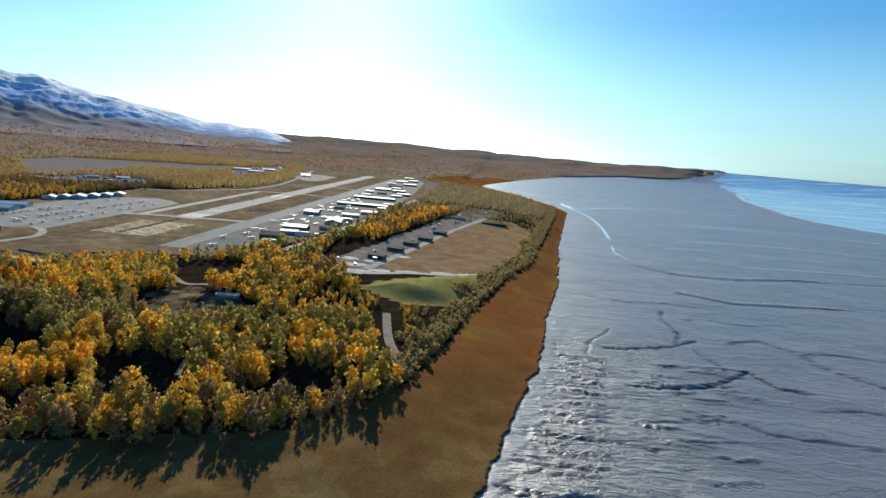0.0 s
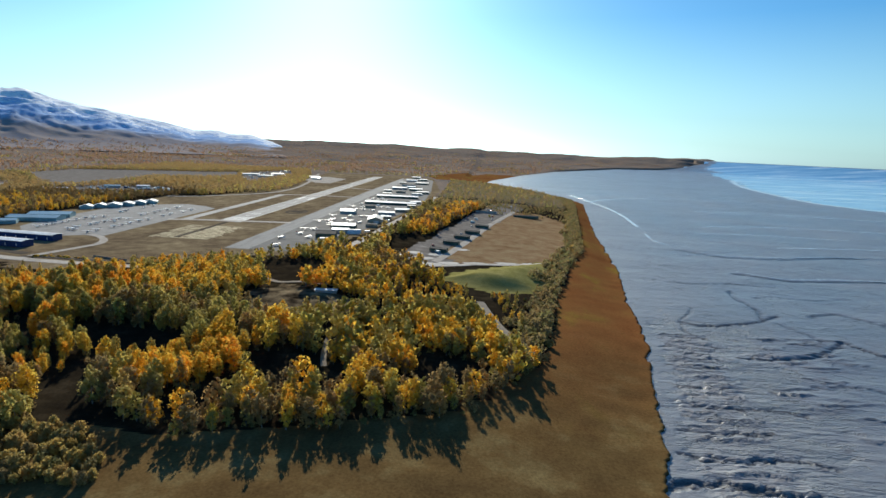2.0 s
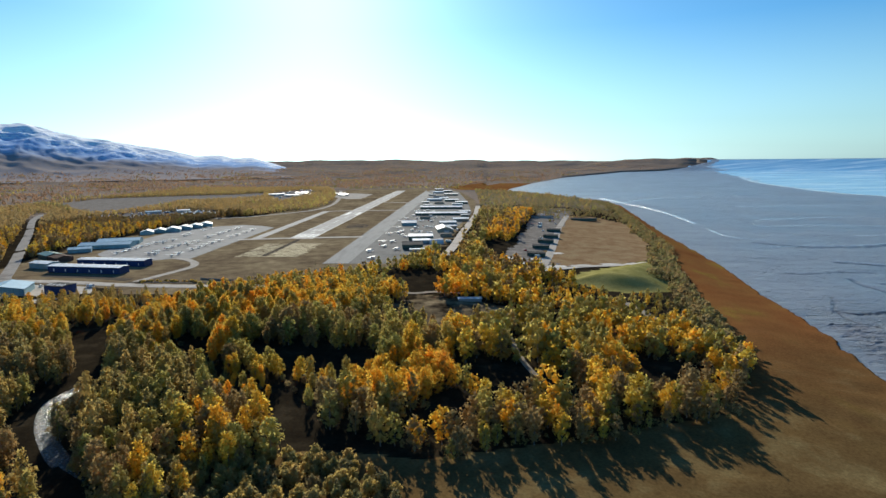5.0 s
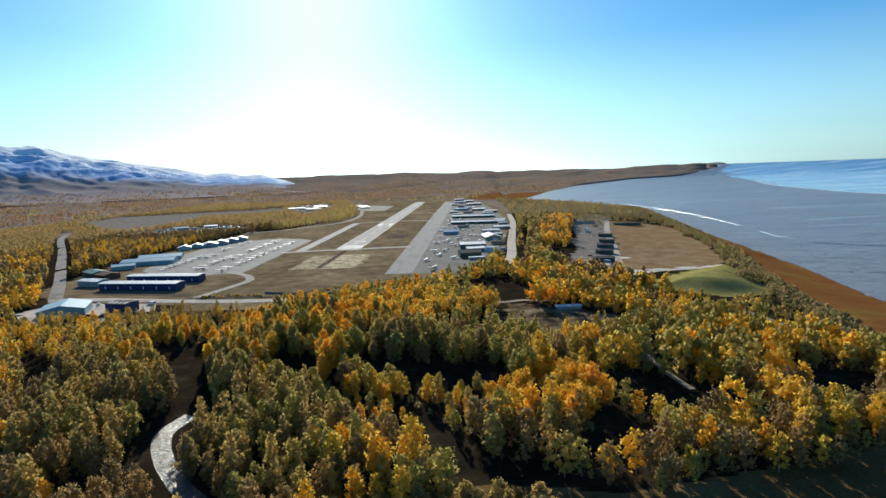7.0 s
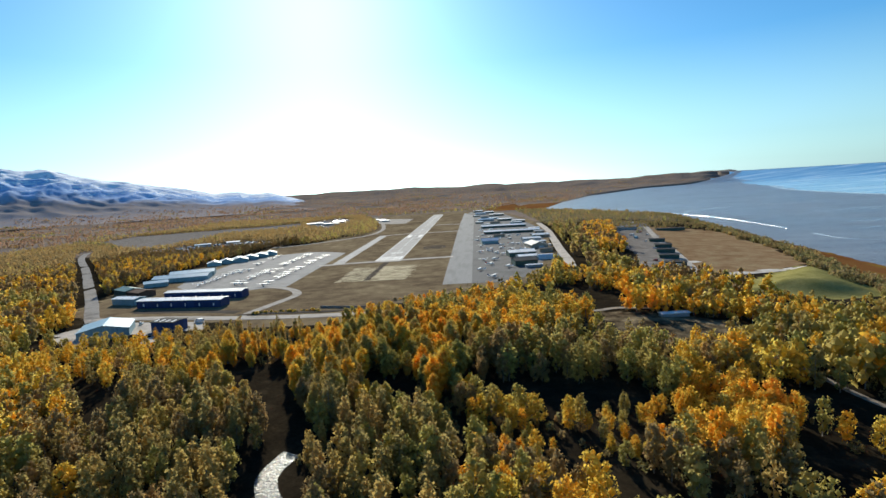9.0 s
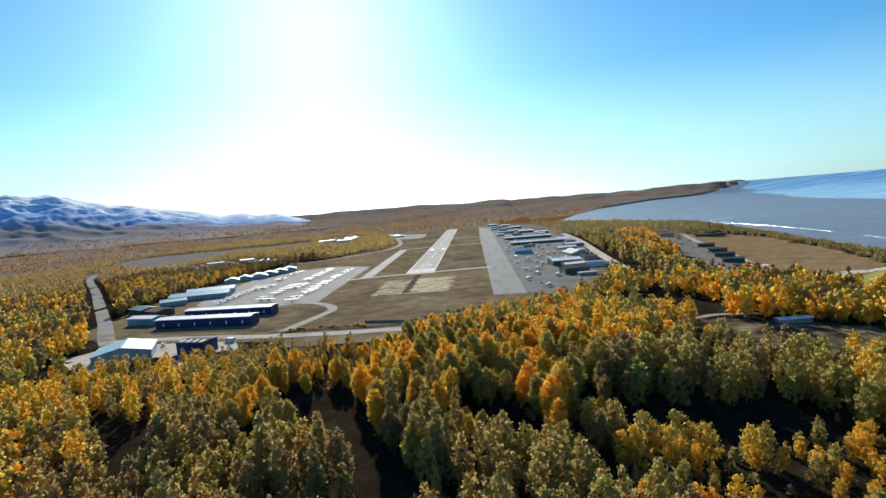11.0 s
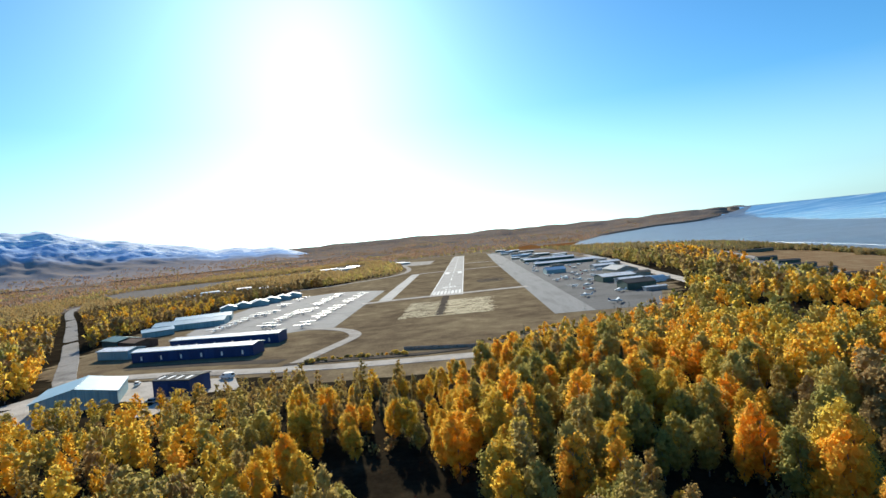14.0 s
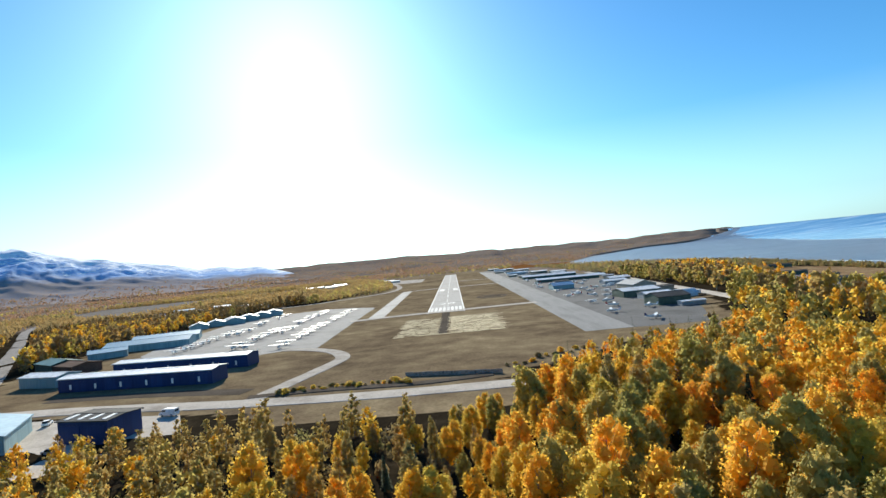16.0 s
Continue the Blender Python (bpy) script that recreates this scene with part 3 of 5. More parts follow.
# ---- mountains ----
def mountain_material():
    m, nt, bs = start("mountain_hazed_rock_and_snow")
    co = place_co(nt)
    sep = nt.nodes.new("ShaderNodeSeparateXYZ")
    nt.links.new(co, sep.inputs[0])
    n = noise_fac(nt, co, 0.006, 8, 0.65)
    n2 = noise_fac(nt, co, 0.05, 8, 0.72)
    lay = noise_fac(nt, co, 0.016, 8, 0.72, (0.55, 0.55, 4.0))
    # blue-grey distance haze is put into the rock and brush colours
    hazy_rock = ramp_colors(nt, n2, [(0.35, (0.34, 0.48, 0.73)), (0.65, (0.46, 0.61, 0.85))])
    hazy_brush = ramp_colors(nt, blend(nt, 0.5, n, n2), [(0.38, (0.24, 0.24, 0.27)), (0.5, (0.31, 0.275, 0.265)), (0.62, (0.36, 0.285, 0.235))])
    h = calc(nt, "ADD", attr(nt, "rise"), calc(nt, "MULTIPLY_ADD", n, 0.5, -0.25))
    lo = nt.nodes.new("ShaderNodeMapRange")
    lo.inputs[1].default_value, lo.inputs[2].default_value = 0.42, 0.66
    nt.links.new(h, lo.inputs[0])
    col = blend(nt, lo.outputs[0], hazy_brush, hazy_rock)
    # fresh snow lies in streaks that thicken upwards
    hs = calc(nt, "ADD", calc(nt, "MULTIPLY", attr(nt, "rise"), 0.9), calc(nt, "ADD", calc(nt, "MULTIPLY", lay, 1.2), calc(nt, "MULTIPLY", n2, 0.7)))
    hi = nt.nodes.new("ShaderNodeMapRange")
    hi.inputs[1].default_value, hi.inputs[2].default_value = 1.655, 1.675
    nt.links.new(hs, hi.inputs[0])
    col = blend(nt, hi.outputs[0], col, (0.88, 0.91, 0.95))
    nt.links.new(col, bs.inputs["Base Color"])
    bs.inputs["Roughness"].default_value, bs.inputs["Specular IOR Level"].default_value = 1.0, 0.0
    bump(nt, bs, blend(nt, 0.5, n2, lay), 0.2, 8)
    return m


RIDGE = [(17, 50), (19, 90), (20.9, 138), (22.8, 135), (24, 160), (26, 150), (28.3, 195), (31, 227), (33.4, 265), (35, 280), (37, 320), (39, 366), (40.6, 360), (42, 378), (45, 385), (50, 400), (60, 430), (95, 380)]


def mountain_z(x, y):
    """Height of the range over the ring of ground that it rises from."""
    r, a = np.hypot(x - 160, y + 540), np.degrees(np.arctan2(160 - x, y + 540))
    top = np.interp(a, [p for p, q in RIDGE], [q for p, q in RIDGE])
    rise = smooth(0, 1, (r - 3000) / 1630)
    crag = np.zeros_like(x)
    for k in range(4):
        crag += np.abs(waves(x, y, 520 / 2 ** k, 20 + k)) * 0.5 ** k
    z = 12 + (top - 12) * rise ** 1.25 * (1.0 - 0.08 * (crag - 0.4) * np.sin(np.clip(rise, 0, 1) * 3.14) - 0.05 * (crag - 0.5))
    return np.where((a > 17) & (r > 3000), z, -99)


th, rr = np.meshgrid(np.radians(np.arange(17, 96, 0.2)), np.linspace(3000, 4860, 80), indexing="ij")
mx, my = 160 - rr * np.sin(th), -540 + rr * np.cos(th)
mz = np.maximum(mountain_z(mx, my), 12)
mid_ = np.arange(mx.size).reshape(mx.shape)
mq = np.stack([mid_[:-1, :-1], mid_[1:, :-1], mid_[1:, 1:], mid_[:-1, 1:]], -1).reshape(-1, 4)
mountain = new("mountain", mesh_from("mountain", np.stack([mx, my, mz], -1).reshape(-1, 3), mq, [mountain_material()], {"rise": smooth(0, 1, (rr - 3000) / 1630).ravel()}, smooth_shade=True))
tagged(mountain, "long mountain range, haze-blue in its colour, streaked with fresh snow", "mountain", kind="structure")


# ---- building blocks ----
def part(name, bm, material, parent=None, label=""):
    me = bpy.data.meshes.new(name)
    bm.to_mesh(me)
    bm.free()
    me.materials.append(material)
    ob = new(name, me)
    if parent is not None:
        ob.parent = parent
    if label:
        tagged(ob, label)
    return ob


def thing(name, m, label, category, group=""):
    e = new(name)
    e.empty_display_size = 0.5
    e.matrix_basis = m
    return tagged(e, label, category, group)


def box(bm, x0, x1, y0, y1, z0, z1, turn=None):
    vs = [bm.verts.new(p) for p in ((x0, y0, z0), (x1, y0, z0), (x1, y1, z0), (x0, y1, z0), (x0, y0, z1), (x1, y0, z1), (x1, y1, z1), (x0, y1, z1))]
    if turn is not None:
        for v in vs:
            v.co = turn @ v.co
    for f in ((0, 3, 2, 1), (4, 5, 6, 7), (0, 1, 5, 4), (1, 2, 6, 5), (2, 3, 7, 6), (3, 0, 4, 7)):
        bm.faces.new([vs[i] for i in f])
    return vs


def prism(bm, outline, x0, x1):
    """An outline of (y, z) points drawn out along x."""
    a = [bm.verts.new((x0, y, z)) for y, z in outline]
    b = [bm.verts.new((x1, y, z)) for y, z in outline]
    n = len(outline)
    bm.faces.new(a[::-1])
    bm.faces.new(b)
    for i in range(n):
        bm.faces.new((a[i], a[(i + 1) % n], b[(i + 1) % n], b[i]))


# ---- paved and worn ground ----
def slab(name, poly, material, z, label, category="pavement", thick=0.05):
    bm = bmesh.new()
    lo = [bm.verts.new((x, y, z - thick)) for x, y in poly]
    hi = [bm.verts.new((x, y, z)) for x, y in poly]
    bm.faces.new(hi)
    bm.faces.new(lo[::-1])
    for i in range(len(poly)):
        j = (i + 1) % len(poly)
        bm.faces.new((lo[i], lo[j], hi[j], hi[i]))
    bmesh.ops.recalc_face_normals(bm, faces=bm.faces)
    bmesh.ops.triangulate(bm, faces=[f for f in bm.faces if len(f.verts) > 4])
    return tagged(part(name, bm, material), label, category, kind="structure")


def ribbon_points(line, step=4.0):
    out = []
    pts = [Vector((*p, 0)) for p in line]
    n = len(pts)
    for i in range(n - 1):
        p0, p1, p2, p3 = pts[max(0, i - 1)], pts[i], pts[i + 1], pts[min(n - 1, i + 2)]
        k = max(2, int((p2 - p1).length / step))
        for j in range(k):
            t = j / k
            out.append(0.5 * (2 * p1 + (p2 - p0) * t + (2 * p0 - 5 * p1 + 4 * p2 - p3) * t * t + (3 * p1 - p0 - 3 * p2 + p3) * t ** 3))
    return out + [pts[-1]]


def ribbon(name, line, width, material, label, lift=0.08, category="road", step=4.0):
    """A road that follows the ground, with a slight crown and real shoulders."""
    pts = ribbon_points(line, step)
    xs, ys = np.array([p.x for p in pts]), np.array([p.y for p in pts])
    dx, dy = np.gradient(xs), np.gradient(ys)
    ln = np.hypot(dx, dy)
    nx_, ny_ = -dy / ln, dx / ln
    bm = bmesh.new()
    rows = []
    for off, h in ((-0.5, -0.25), (-0.47, 0.0), (0.0, 0.06), (0.47, 0.0), (0.5, -0.25)):
        wob = width * (off + 0.02 * np.sign(off) * waves(xs, ys, 14, 31))
        x, y = xs + nx_ * wob, ys + ny_ * wob
        z = ground_z(x, y) + lift + h
        rows.append([bm.verts.new(q) for q in zip(x, y, z)])
    for a, b in zip(rows[:-1], rows[1:]):
        for i in range(len(a) - 1):
            bm.faces.new((a[i], a[i + 1], b[i + 1], b[i]))
    bmesh.ops.recalc_face_normals(bm, faces=bm.faces)
    if sum(f.normal.z for f in bm.faces) < 0:
        bmesh.ops.reverse_faces(bm, faces=bm.faces)
    return tagged(part(name, bm, material), label, category, kind="structure")


RW = 14.5
slab("apron", [(-70, 115), (-68, -2), (-65, -136), (-81, -134), (-107, -149), (-149, -134), (-174, -106), (-188, -52), (-192, 58), (-182, 95), (-156, 132), (-128, 150), (-95, 137)], APRON, 0.06,
     "pale worn asphalt parking apron", "apron")
slab("parallel_taxiway", [(67, -160), (90, -160), (105, 900), (79, 1117), (71, 558), (68, 20)], TAXI, 0.09, "grey streaked asphalt taxiway beside the runway", "taxiway")
slab("hangar_apron", [(86, -160), (98, -161), (126, -161), (145, -108), (160, -54), (178, 57), (209, 325), (205, 596), (181, 1031), (129, 1165), (90, 1117), (90, 558), (86, 20)], ASPHALT, 0.05,
     "wide dark grey asphalt hangar apron", "apron")
slab("runway", [(-RW, 0), (RW, 0), (RW, 1105), (-RW, 1105)], RUNWAY, 0.10, "sun-bleached asphalt runway", "runway")
slab("short_runway", [(-60, 4), (-48, 4), (-53, 364), (-66, 372)], RUNWAY, 0.09, "narrow pale gravel-edged second runway", "runway")
slab("far_apron", [(-148, 803), (-95, 718), (-59, 718), (-61, 921), (-130, 973), (-164, 944)], GRAVEL, 0.05, "bare gravel pad beside the runway", "apron")
ribbon("connecting_taxiway", [(-72, -6), (-34, 4), (0, 8), (33, 13), (71, 17)], 11, GRAVEL, "pale gravel connecting taxiway", 0.12, "taxiway")
ribbon("cross_taxiway", [(-60, 368), (-35, 379), (-1, 385), (42, 387), (73, 388)], 10, GRAVEL, "pale gravel crossing taxiway", 0.12, "taxiway")
ribbon("cross_taxiway", [(-1, 596), (34, 596), (73, 579)], 10, GRAVEL, "pale gravel crossing taxiway", 0.12, "taxiway")
ribbon("service_track", [(-83, -131), (-66, -139), (-51, -155), (-44, -174), (-47, -193), (-53, -217), (-60, -246)], 7, GRAVEL, "curving pale gravel track", 0.12)
ribbon("gravel_road", [(-166, -232), (-140, -233), (-108, -237), (-60, -246), (-15, -250), (33, -250), (84, -250)], 10, GRAVEL, "dusty pale gravel road past the airfield", 0.14)
ribbon("forest_road", [(-158, -240), (-175, -217), (-213, -163), (-283, -68), (-385, 70), (-505, 228), (-582, 350)], 9.5, OLD_GRAVEL, "straight gravel road through the woods", 0.14)
ribbon("perimeter_road", [(-214, 246), (-192, 252), (-154, 289), (-94, 390), (-86, 521), (-112, 708), (-162, 963), (-199, 1125)], 9, GRAVEL, "pale perimeter track along the trees", 0.14)
ribbon("service_road", [(173, -127), (182, -63), (191, 43), (204, 175), (216, 310), (224, 483)], 10, GRAVEL, "gravel road behind the hangars", 0.14)
slab("yard", [(-151, -242), (-77, -253), (-67, -272), (-85, -299), (-128, -304), (-162, -272)], GRAVEL, 0.10, "bare gravel yard between the sheds", "yard")

# straw matting laid before the runway, worn through between its rows
def straw_patch(x0, x1, y0, y1, seed):
    rnd = random.Random(seed)
    bm = bmesh.new()
    y = y0
    while y < y1:
        x = x0 + rnd.uniform(-2, 2)
        step = rnd.uniform(1.1, 1.7)
        while x < x1 + rnd.uniform(-2, 1):
            w = rnd.uniform(2.5, 8)
            if rnd.random() < 0.8:
                j = [rnd.uniform(-0.45, 0.45) for _ in range(4)]
                vs = [bm.verts.new(p) for p in ((x, y + j[0], 0.045), (x + w, y + j[1], 0.05), (x + w + j[2], y + step * 0.85 + j[2], 0.09), (x + j[3], y + step * 0.8 + j[3], 0.085))]
                bm.faces.new(vs)
            x += w + rnd.uniform(0.1, 1.2)
        y += step
    return tagged(part("straw_patch", bm, STRAW), "pale broken rows of straw matting on the grass", "ground cover", kind="stuff")


straw_patch(-26, -4, -124, -38, 3)
straw_patch(3, 32, -124, -38, 4)


def bars(name, rects, material, z, label):
    bm = bmesh.new()
    for x0, x1, y0, y1 in rects:
        box(bm, x0, x1, y0, y1, z - 0.02, z)
    return tagged(part(name, bm, material), label, "marking", kind="structure")


for k in range(8):
    x0 = -12.6 + k * 3.28
    bars("threshold_bar", [(x0, x0 + 2.1, 3, 45)], WORN_PAINT, 0.13, "worn white painted threshold bar")
for k in range(14):
    bars("centreline_dash", [(-0.5, 0.5, 100 + k * 72, 138 + k * 72)], WORN_PAINT, 0.13, "worn white centre line dash")
for x0 in (-12, 6):
    bars("aiming_mark", [(x0, x0 + 6, 300, 345)], WORN_PAINT, 0.13, "worn white painted aiming mark")
for x0 in (-RW, RW - 1):
    bars("edge_line", [(x0, x0 + 1, 0, 1105)], WORN_PAINT, 0.13, "worn white edge line")


# ---- trees ----
def crown_points(kind, rs, n, size):
    """Leaf sprays of a tree of unit height 1, base at the origin."""
    if kind == "spruce":
        t = rs.uniform(0, 1, n) ** 0.75
        a = rs.uniform(0, 6.283, n)
        rad = 0.17 * (1 - t) * (0.55 + 0.45 * np.abs(np.sin(t * 40))) * rs.uniform(0.3, 1.05, n) + 0.008
        c = np.stack([np.cos(a) * rad, np.sin(a) * rad, 0.06 + 0.94 * t], -1)
        out = np.stack([np.cos(a), np.sin(a), -0.45 * np.ones(n)], -1)
        side = np.stack([-np.sin(a), np.cos(a), np.zeros(n)], -1)
        s = size * (0.45 + 0.75 * (1 - t))[:, None]
        v = np.stack([c - side * s * 0.55, c + out * s, c + side * s * 0.55], 1)
        return v.reshape(-1, 3)
    low, wide, peak, blunt = {"birch": (0.12, 0.215, 0.45, 3.0), "cottonwood": (0.08, 0.16, 0.40, 1.9), "shrub": (0.03, 0.42, 0.45, 2.0)}[kind]
    # boughs spiral up the stem, each ending in a rounded clump of sprays over its own shaded heart
    nc = 7 if n < 130 else 18 if n < 400 else 28 if n < 1000 else 40
    t = np.clip((np.arange(nc) + rs.uniform(0.1, 0.9, nc)) / nc, 0.02, 0.97)
    a = np.arange(nc) * 2.4 + rs.uniform(-0.5, 0.5, nc)
    env = np.where(t < peak, 0.35 + 0.65 * np.sin(np.clip(t / peak, 0, 1) * 1.5708), 1 - np.clip((t - peak) / (1 - peak), 0, 1) ** blunt)
    env = np.maximum(env, 0.3)
    lean, ph = rs.uniform(-0.06, 0.06, 2), rs.uniform(0, 6.283)
    rad = wide * env * (0.64 + 0.2 * np.sin(2 * a + ph)) * rs.uniform(0.75, 1.1, nc)
    hub = np.stack([np.cos(a) * rad + lean[0] * t, np.sin(a) * rad + lean[1] * t, low + (0.88 - low) * t + rs.uniform(-0.04, 0.04, nc)], -1)
    ball = wide * (0.24 + 0.26 * env) * rs.uniform(0.8, 1.2, nc) * (0.8 if nc > 30 else 0.9 if nc > 20 else 1.02 if nc > 12 else 1.45)
    pick = rs.choice(nc, n, p=ball ** 2 / (ball ** 2).sum())
    out = np.stack([np.cos(a), np.sin(a), np.full(nc, 0.55)], -1)[pick]
    d = rs.normal(size=(n, 3)) + 0.75 * out
    d /= np.linalg.norm(d, axis=1)[:, None]
    c = hub[pick] + d * (ball[pick] * rs.uniform(0.6, 1.32, n))[:, None] * np.array([1, 1, 1.1])
    c[:, 2] = np.maximum(c[:, 2], low * 0.5)
    nrm = d + 0.7 * rs.normal(size=(n, 3))
    nrm /= np.linalg.norm(nrm, axis=1)[:, None]
    u = np.cross(nrm, rs.normal(size=(n, 3)))
    u /= np.linalg.norm(u, axis=1)[:, None] + 1e-9
    w = np.cross(nrm, u)
    s = size * rs.uniform(0.6, 1.35, n)[:, None]
    u, w = u * s, w * s * rs.uniform(0.6, 1.0, n)[:, None]
    droop = np.array([0, 0, -0.2]) * s
    sprays = np.stack([c - u - w * 0.6 + droop, c + w * 0.9, c + u - w * 0.45 + droop], 1)
    if n < 60:
        return sprays.reshape(-1, 3)
    eight = np.array([[[x, 0, 0], [0, y, 0], [0, 0, z]] if x * y * z > 0 else [[0, y, 0], [x, 0, 0], [0, 0, z]] for x in (-1, 1) for y in (-1, 1) for z in (-1, 1)], float)
    heart = hub[:, None, None, :] + eight[None] * (ball * (0.7 if 130 < n < 1000 else 0.86))[:, None, None, None] * np.array([1, 1, 1.1])
    return np.concatenate([sprays, heart.reshape(-1, 3, 3)]).reshape(-1, 3)


def limb(bm, p, q, r0, r1, sides=5):
    p, q = Vector(p), Vector(q)
    z = (q - p).normalized()
    x = z.orthogonal().normalized()
    y = z.cross(x)
    rings = []
    for c, r in ((p, r0), (q, r1)):
        rings.append([bm.verts.new(c + r * (math.cos(6.283 * i / sides) * x + math.sin(6.283 * i / sides) * y)) for i in range(sides)])
    for i in range(sides):
        j = (i + 1) % sides
        bm.faces.new((rings[0][i], rings[0][j], rings[1][j], rings[1][i]))


def trunk_mesh(kind, seed):
    rnd = random.Random(seed)
    bm = bmesh.new()
    at, r = Vector((0, 0, -0.03)), 0.0135
    top = 0.9 if kind == "spruce" else 0.75
    for k in range(4):
        nxt = Vector((rnd.uniform(-0.012, 0.012), rnd.uniform(-0.012, 0.012), top * (k + 1) / 4))
        limb(bm, at, nxt, r, r * 0.75, 6)
        at, r = nxt, r * 0.75
        if k and kind != "spruce":
            for _ in range(3):
                a = rnd.uniform(0, 6.283)
                limb(bm, at - Vector((0, 0, rnd.uniform(0, 0.12))), at + Vector((math.cos(a) * 0.1, math.sin(a) * 0.1, rnd.uniform(0.06, 0.16))), r * 0.5, r * 0.15, 4)
    me = bpy.data.meshes.new("trunk")
    bm.to_mesh(me)
    bm.free()
    me.materials.append(BARK)
    return me


def spray_faces(n):
    return np.arange(3 * n).reshape(n, 3)


WOODS = [(-756, -504), (-126, -541), (46, -527), (97, -504), (132, -468), (183, -473), (243, -455), (295, -436), (334, -378), (362, -254), (337, -251), (300, -254), (263, -224), (251, -190), (218, -157), (203, -35), (245, -32),
         (289, 186), (337, 413), (390, 457), (461, 397), (506, 510), (524, 653), (460, 952), (354, 1113), (235, 1127), (231, 652), (228, 325), (202, 57), (181, -59), (165, -95), (155, -138), (131, -187), (80, -201), (60, -221),
         (38, -241), (25, -280), (8, -288), (-26, -289), (-62, -284), (-76, -286), (-100, -300), (-140, -306), (-160, -286), (-164, -250), (-180, -212), (-214, -165), (-231, -88), (-233, 58), (-223, 233), (-200, 270), (-164, 307), (-104, 409), (-96, 521), (-125, 718), (-177, 973), (-286, 1316), (-776, 1313)]
CLEAR_LINES = [([(216, -354), (220, -384), (224, -400)], 4), ([(302, -269), (314, -323), (331, -359)], 11), ([(268, -414), (288, -395)], 9), ([(97, -511), (54, -476), (38, -458)], 6), ([(38, -458), (30, -446), (30, -425), (28, -412)], 7),
               ([(-158, -240), (-175, -217), (-213, -163), (-283, -68), (-385, 70), (-505, 228), (-582, 350)], 11), ([(173, -127), (182, -63), (191, 43), (204, 175), (216, 310), (224, 483)], 8),
               ([(181, -165), (194, -62), (213, 90), (243, 336)], 4.5), ([(33, -243), (84, -249)], 5), ([(189, -397), (210, -394)], 8)]
GAPS = [[(106, -424), (126, -428), (147, -455), (166, -466), (172, -484), (155, -486), (134, -468), (114, -444)], [(70, -371), (108, -371), (112, -380), (82, -382)], [(-21, -353), (8, -352), (26, -394), (24, -413), (7, -395)],
        [(48, -372), (64, -368), (76, -400), (60, -403)], [(100, -402), (117, -414), (136, -447), (168, -463), (198, -476), (200, -484), (173, -486), (134, -465)], [(204, -462), (233, -458), (233, -468), (206, -474)],
        [(-74, -369), (-53, -374), (-30, -410), (-42, -413)], [(162, -456), (183, -457), (200, -431), (183, -421)], [(205, -432), (236, -428), (236, -398), (190, -399)], [(268, -413), (302, -408), (300, -384), (267, -372)],
        [(108, -222), (121, -209), (135, -195), (165, -195), (185, -225), (184, -262), (170, -281), (148, -279), (135, -250)], [(90, -374), (120, -373), (152, -376), (152, -396), (120, -403), (90, -396)]]


def wooded(x, y):
    ok = inside(x, y, WOODS)
    for poly in (*GAPS, MID_FIELD, SUN_GAP, GREY_FIELD, LOTS, GREY_LOT, MOUND, RANGE_TAN, RANGE_GRAVEL):
        ok &= ~inside(x, y, poly)
    for line, w in CLEAR_LINES:
        ok &= line_distance(x, y, line) > w
    return ok


def scatter(x0, x1, y0, y1, step, seed):
    rs = np.random.RandomState(seed)
    x, y = np.meshgrid(np.arange(x0, x1, step), np.arange(y0, y1, step))
    x = (x + rs.uniform(-0.45, 0.45, x.shape) * step).ravel()
    y = (y + rs.uniform(-0.45, 0.45, y.shape) * step).ravel()
    return x, y


KINDS = [("birch", LEAF_GOLD), ("birch", LEAF_ORANGE), ("birch", LEAF_GREEN), ("cottonwood", LEAF_GREY), ("spruce", LEAF_SPRUCE), ("shrub", LEAF_SHRUB), ("birch", LEAF_BROWN), ("birch", LEAF_FAR_HAZED), ("shrub", LEAF_GREY)]
LEAVES = [m for _, m in KINDS]
rs = np.random.RandomState(5)
tx, ty = scatter(-420, 660, -600, 300, 5.9, 1)
keep = wooded(tx, ty) & (waves(tx, ty, 62, 45) + 0.5 * waves(tx, ty, 24, 46) + 0.25 * rs.normal(size=len(tx)) > -1.2) & ((ty < -170) | (rs.uniform(size=len(tx)) < 0.72)) & ~((tx > 330) & (ty > 120) & (waves(tx, ty, 38, 96) < -0.35))
tx, ty = tx[keep], ty[keep]
tn = len(tx)


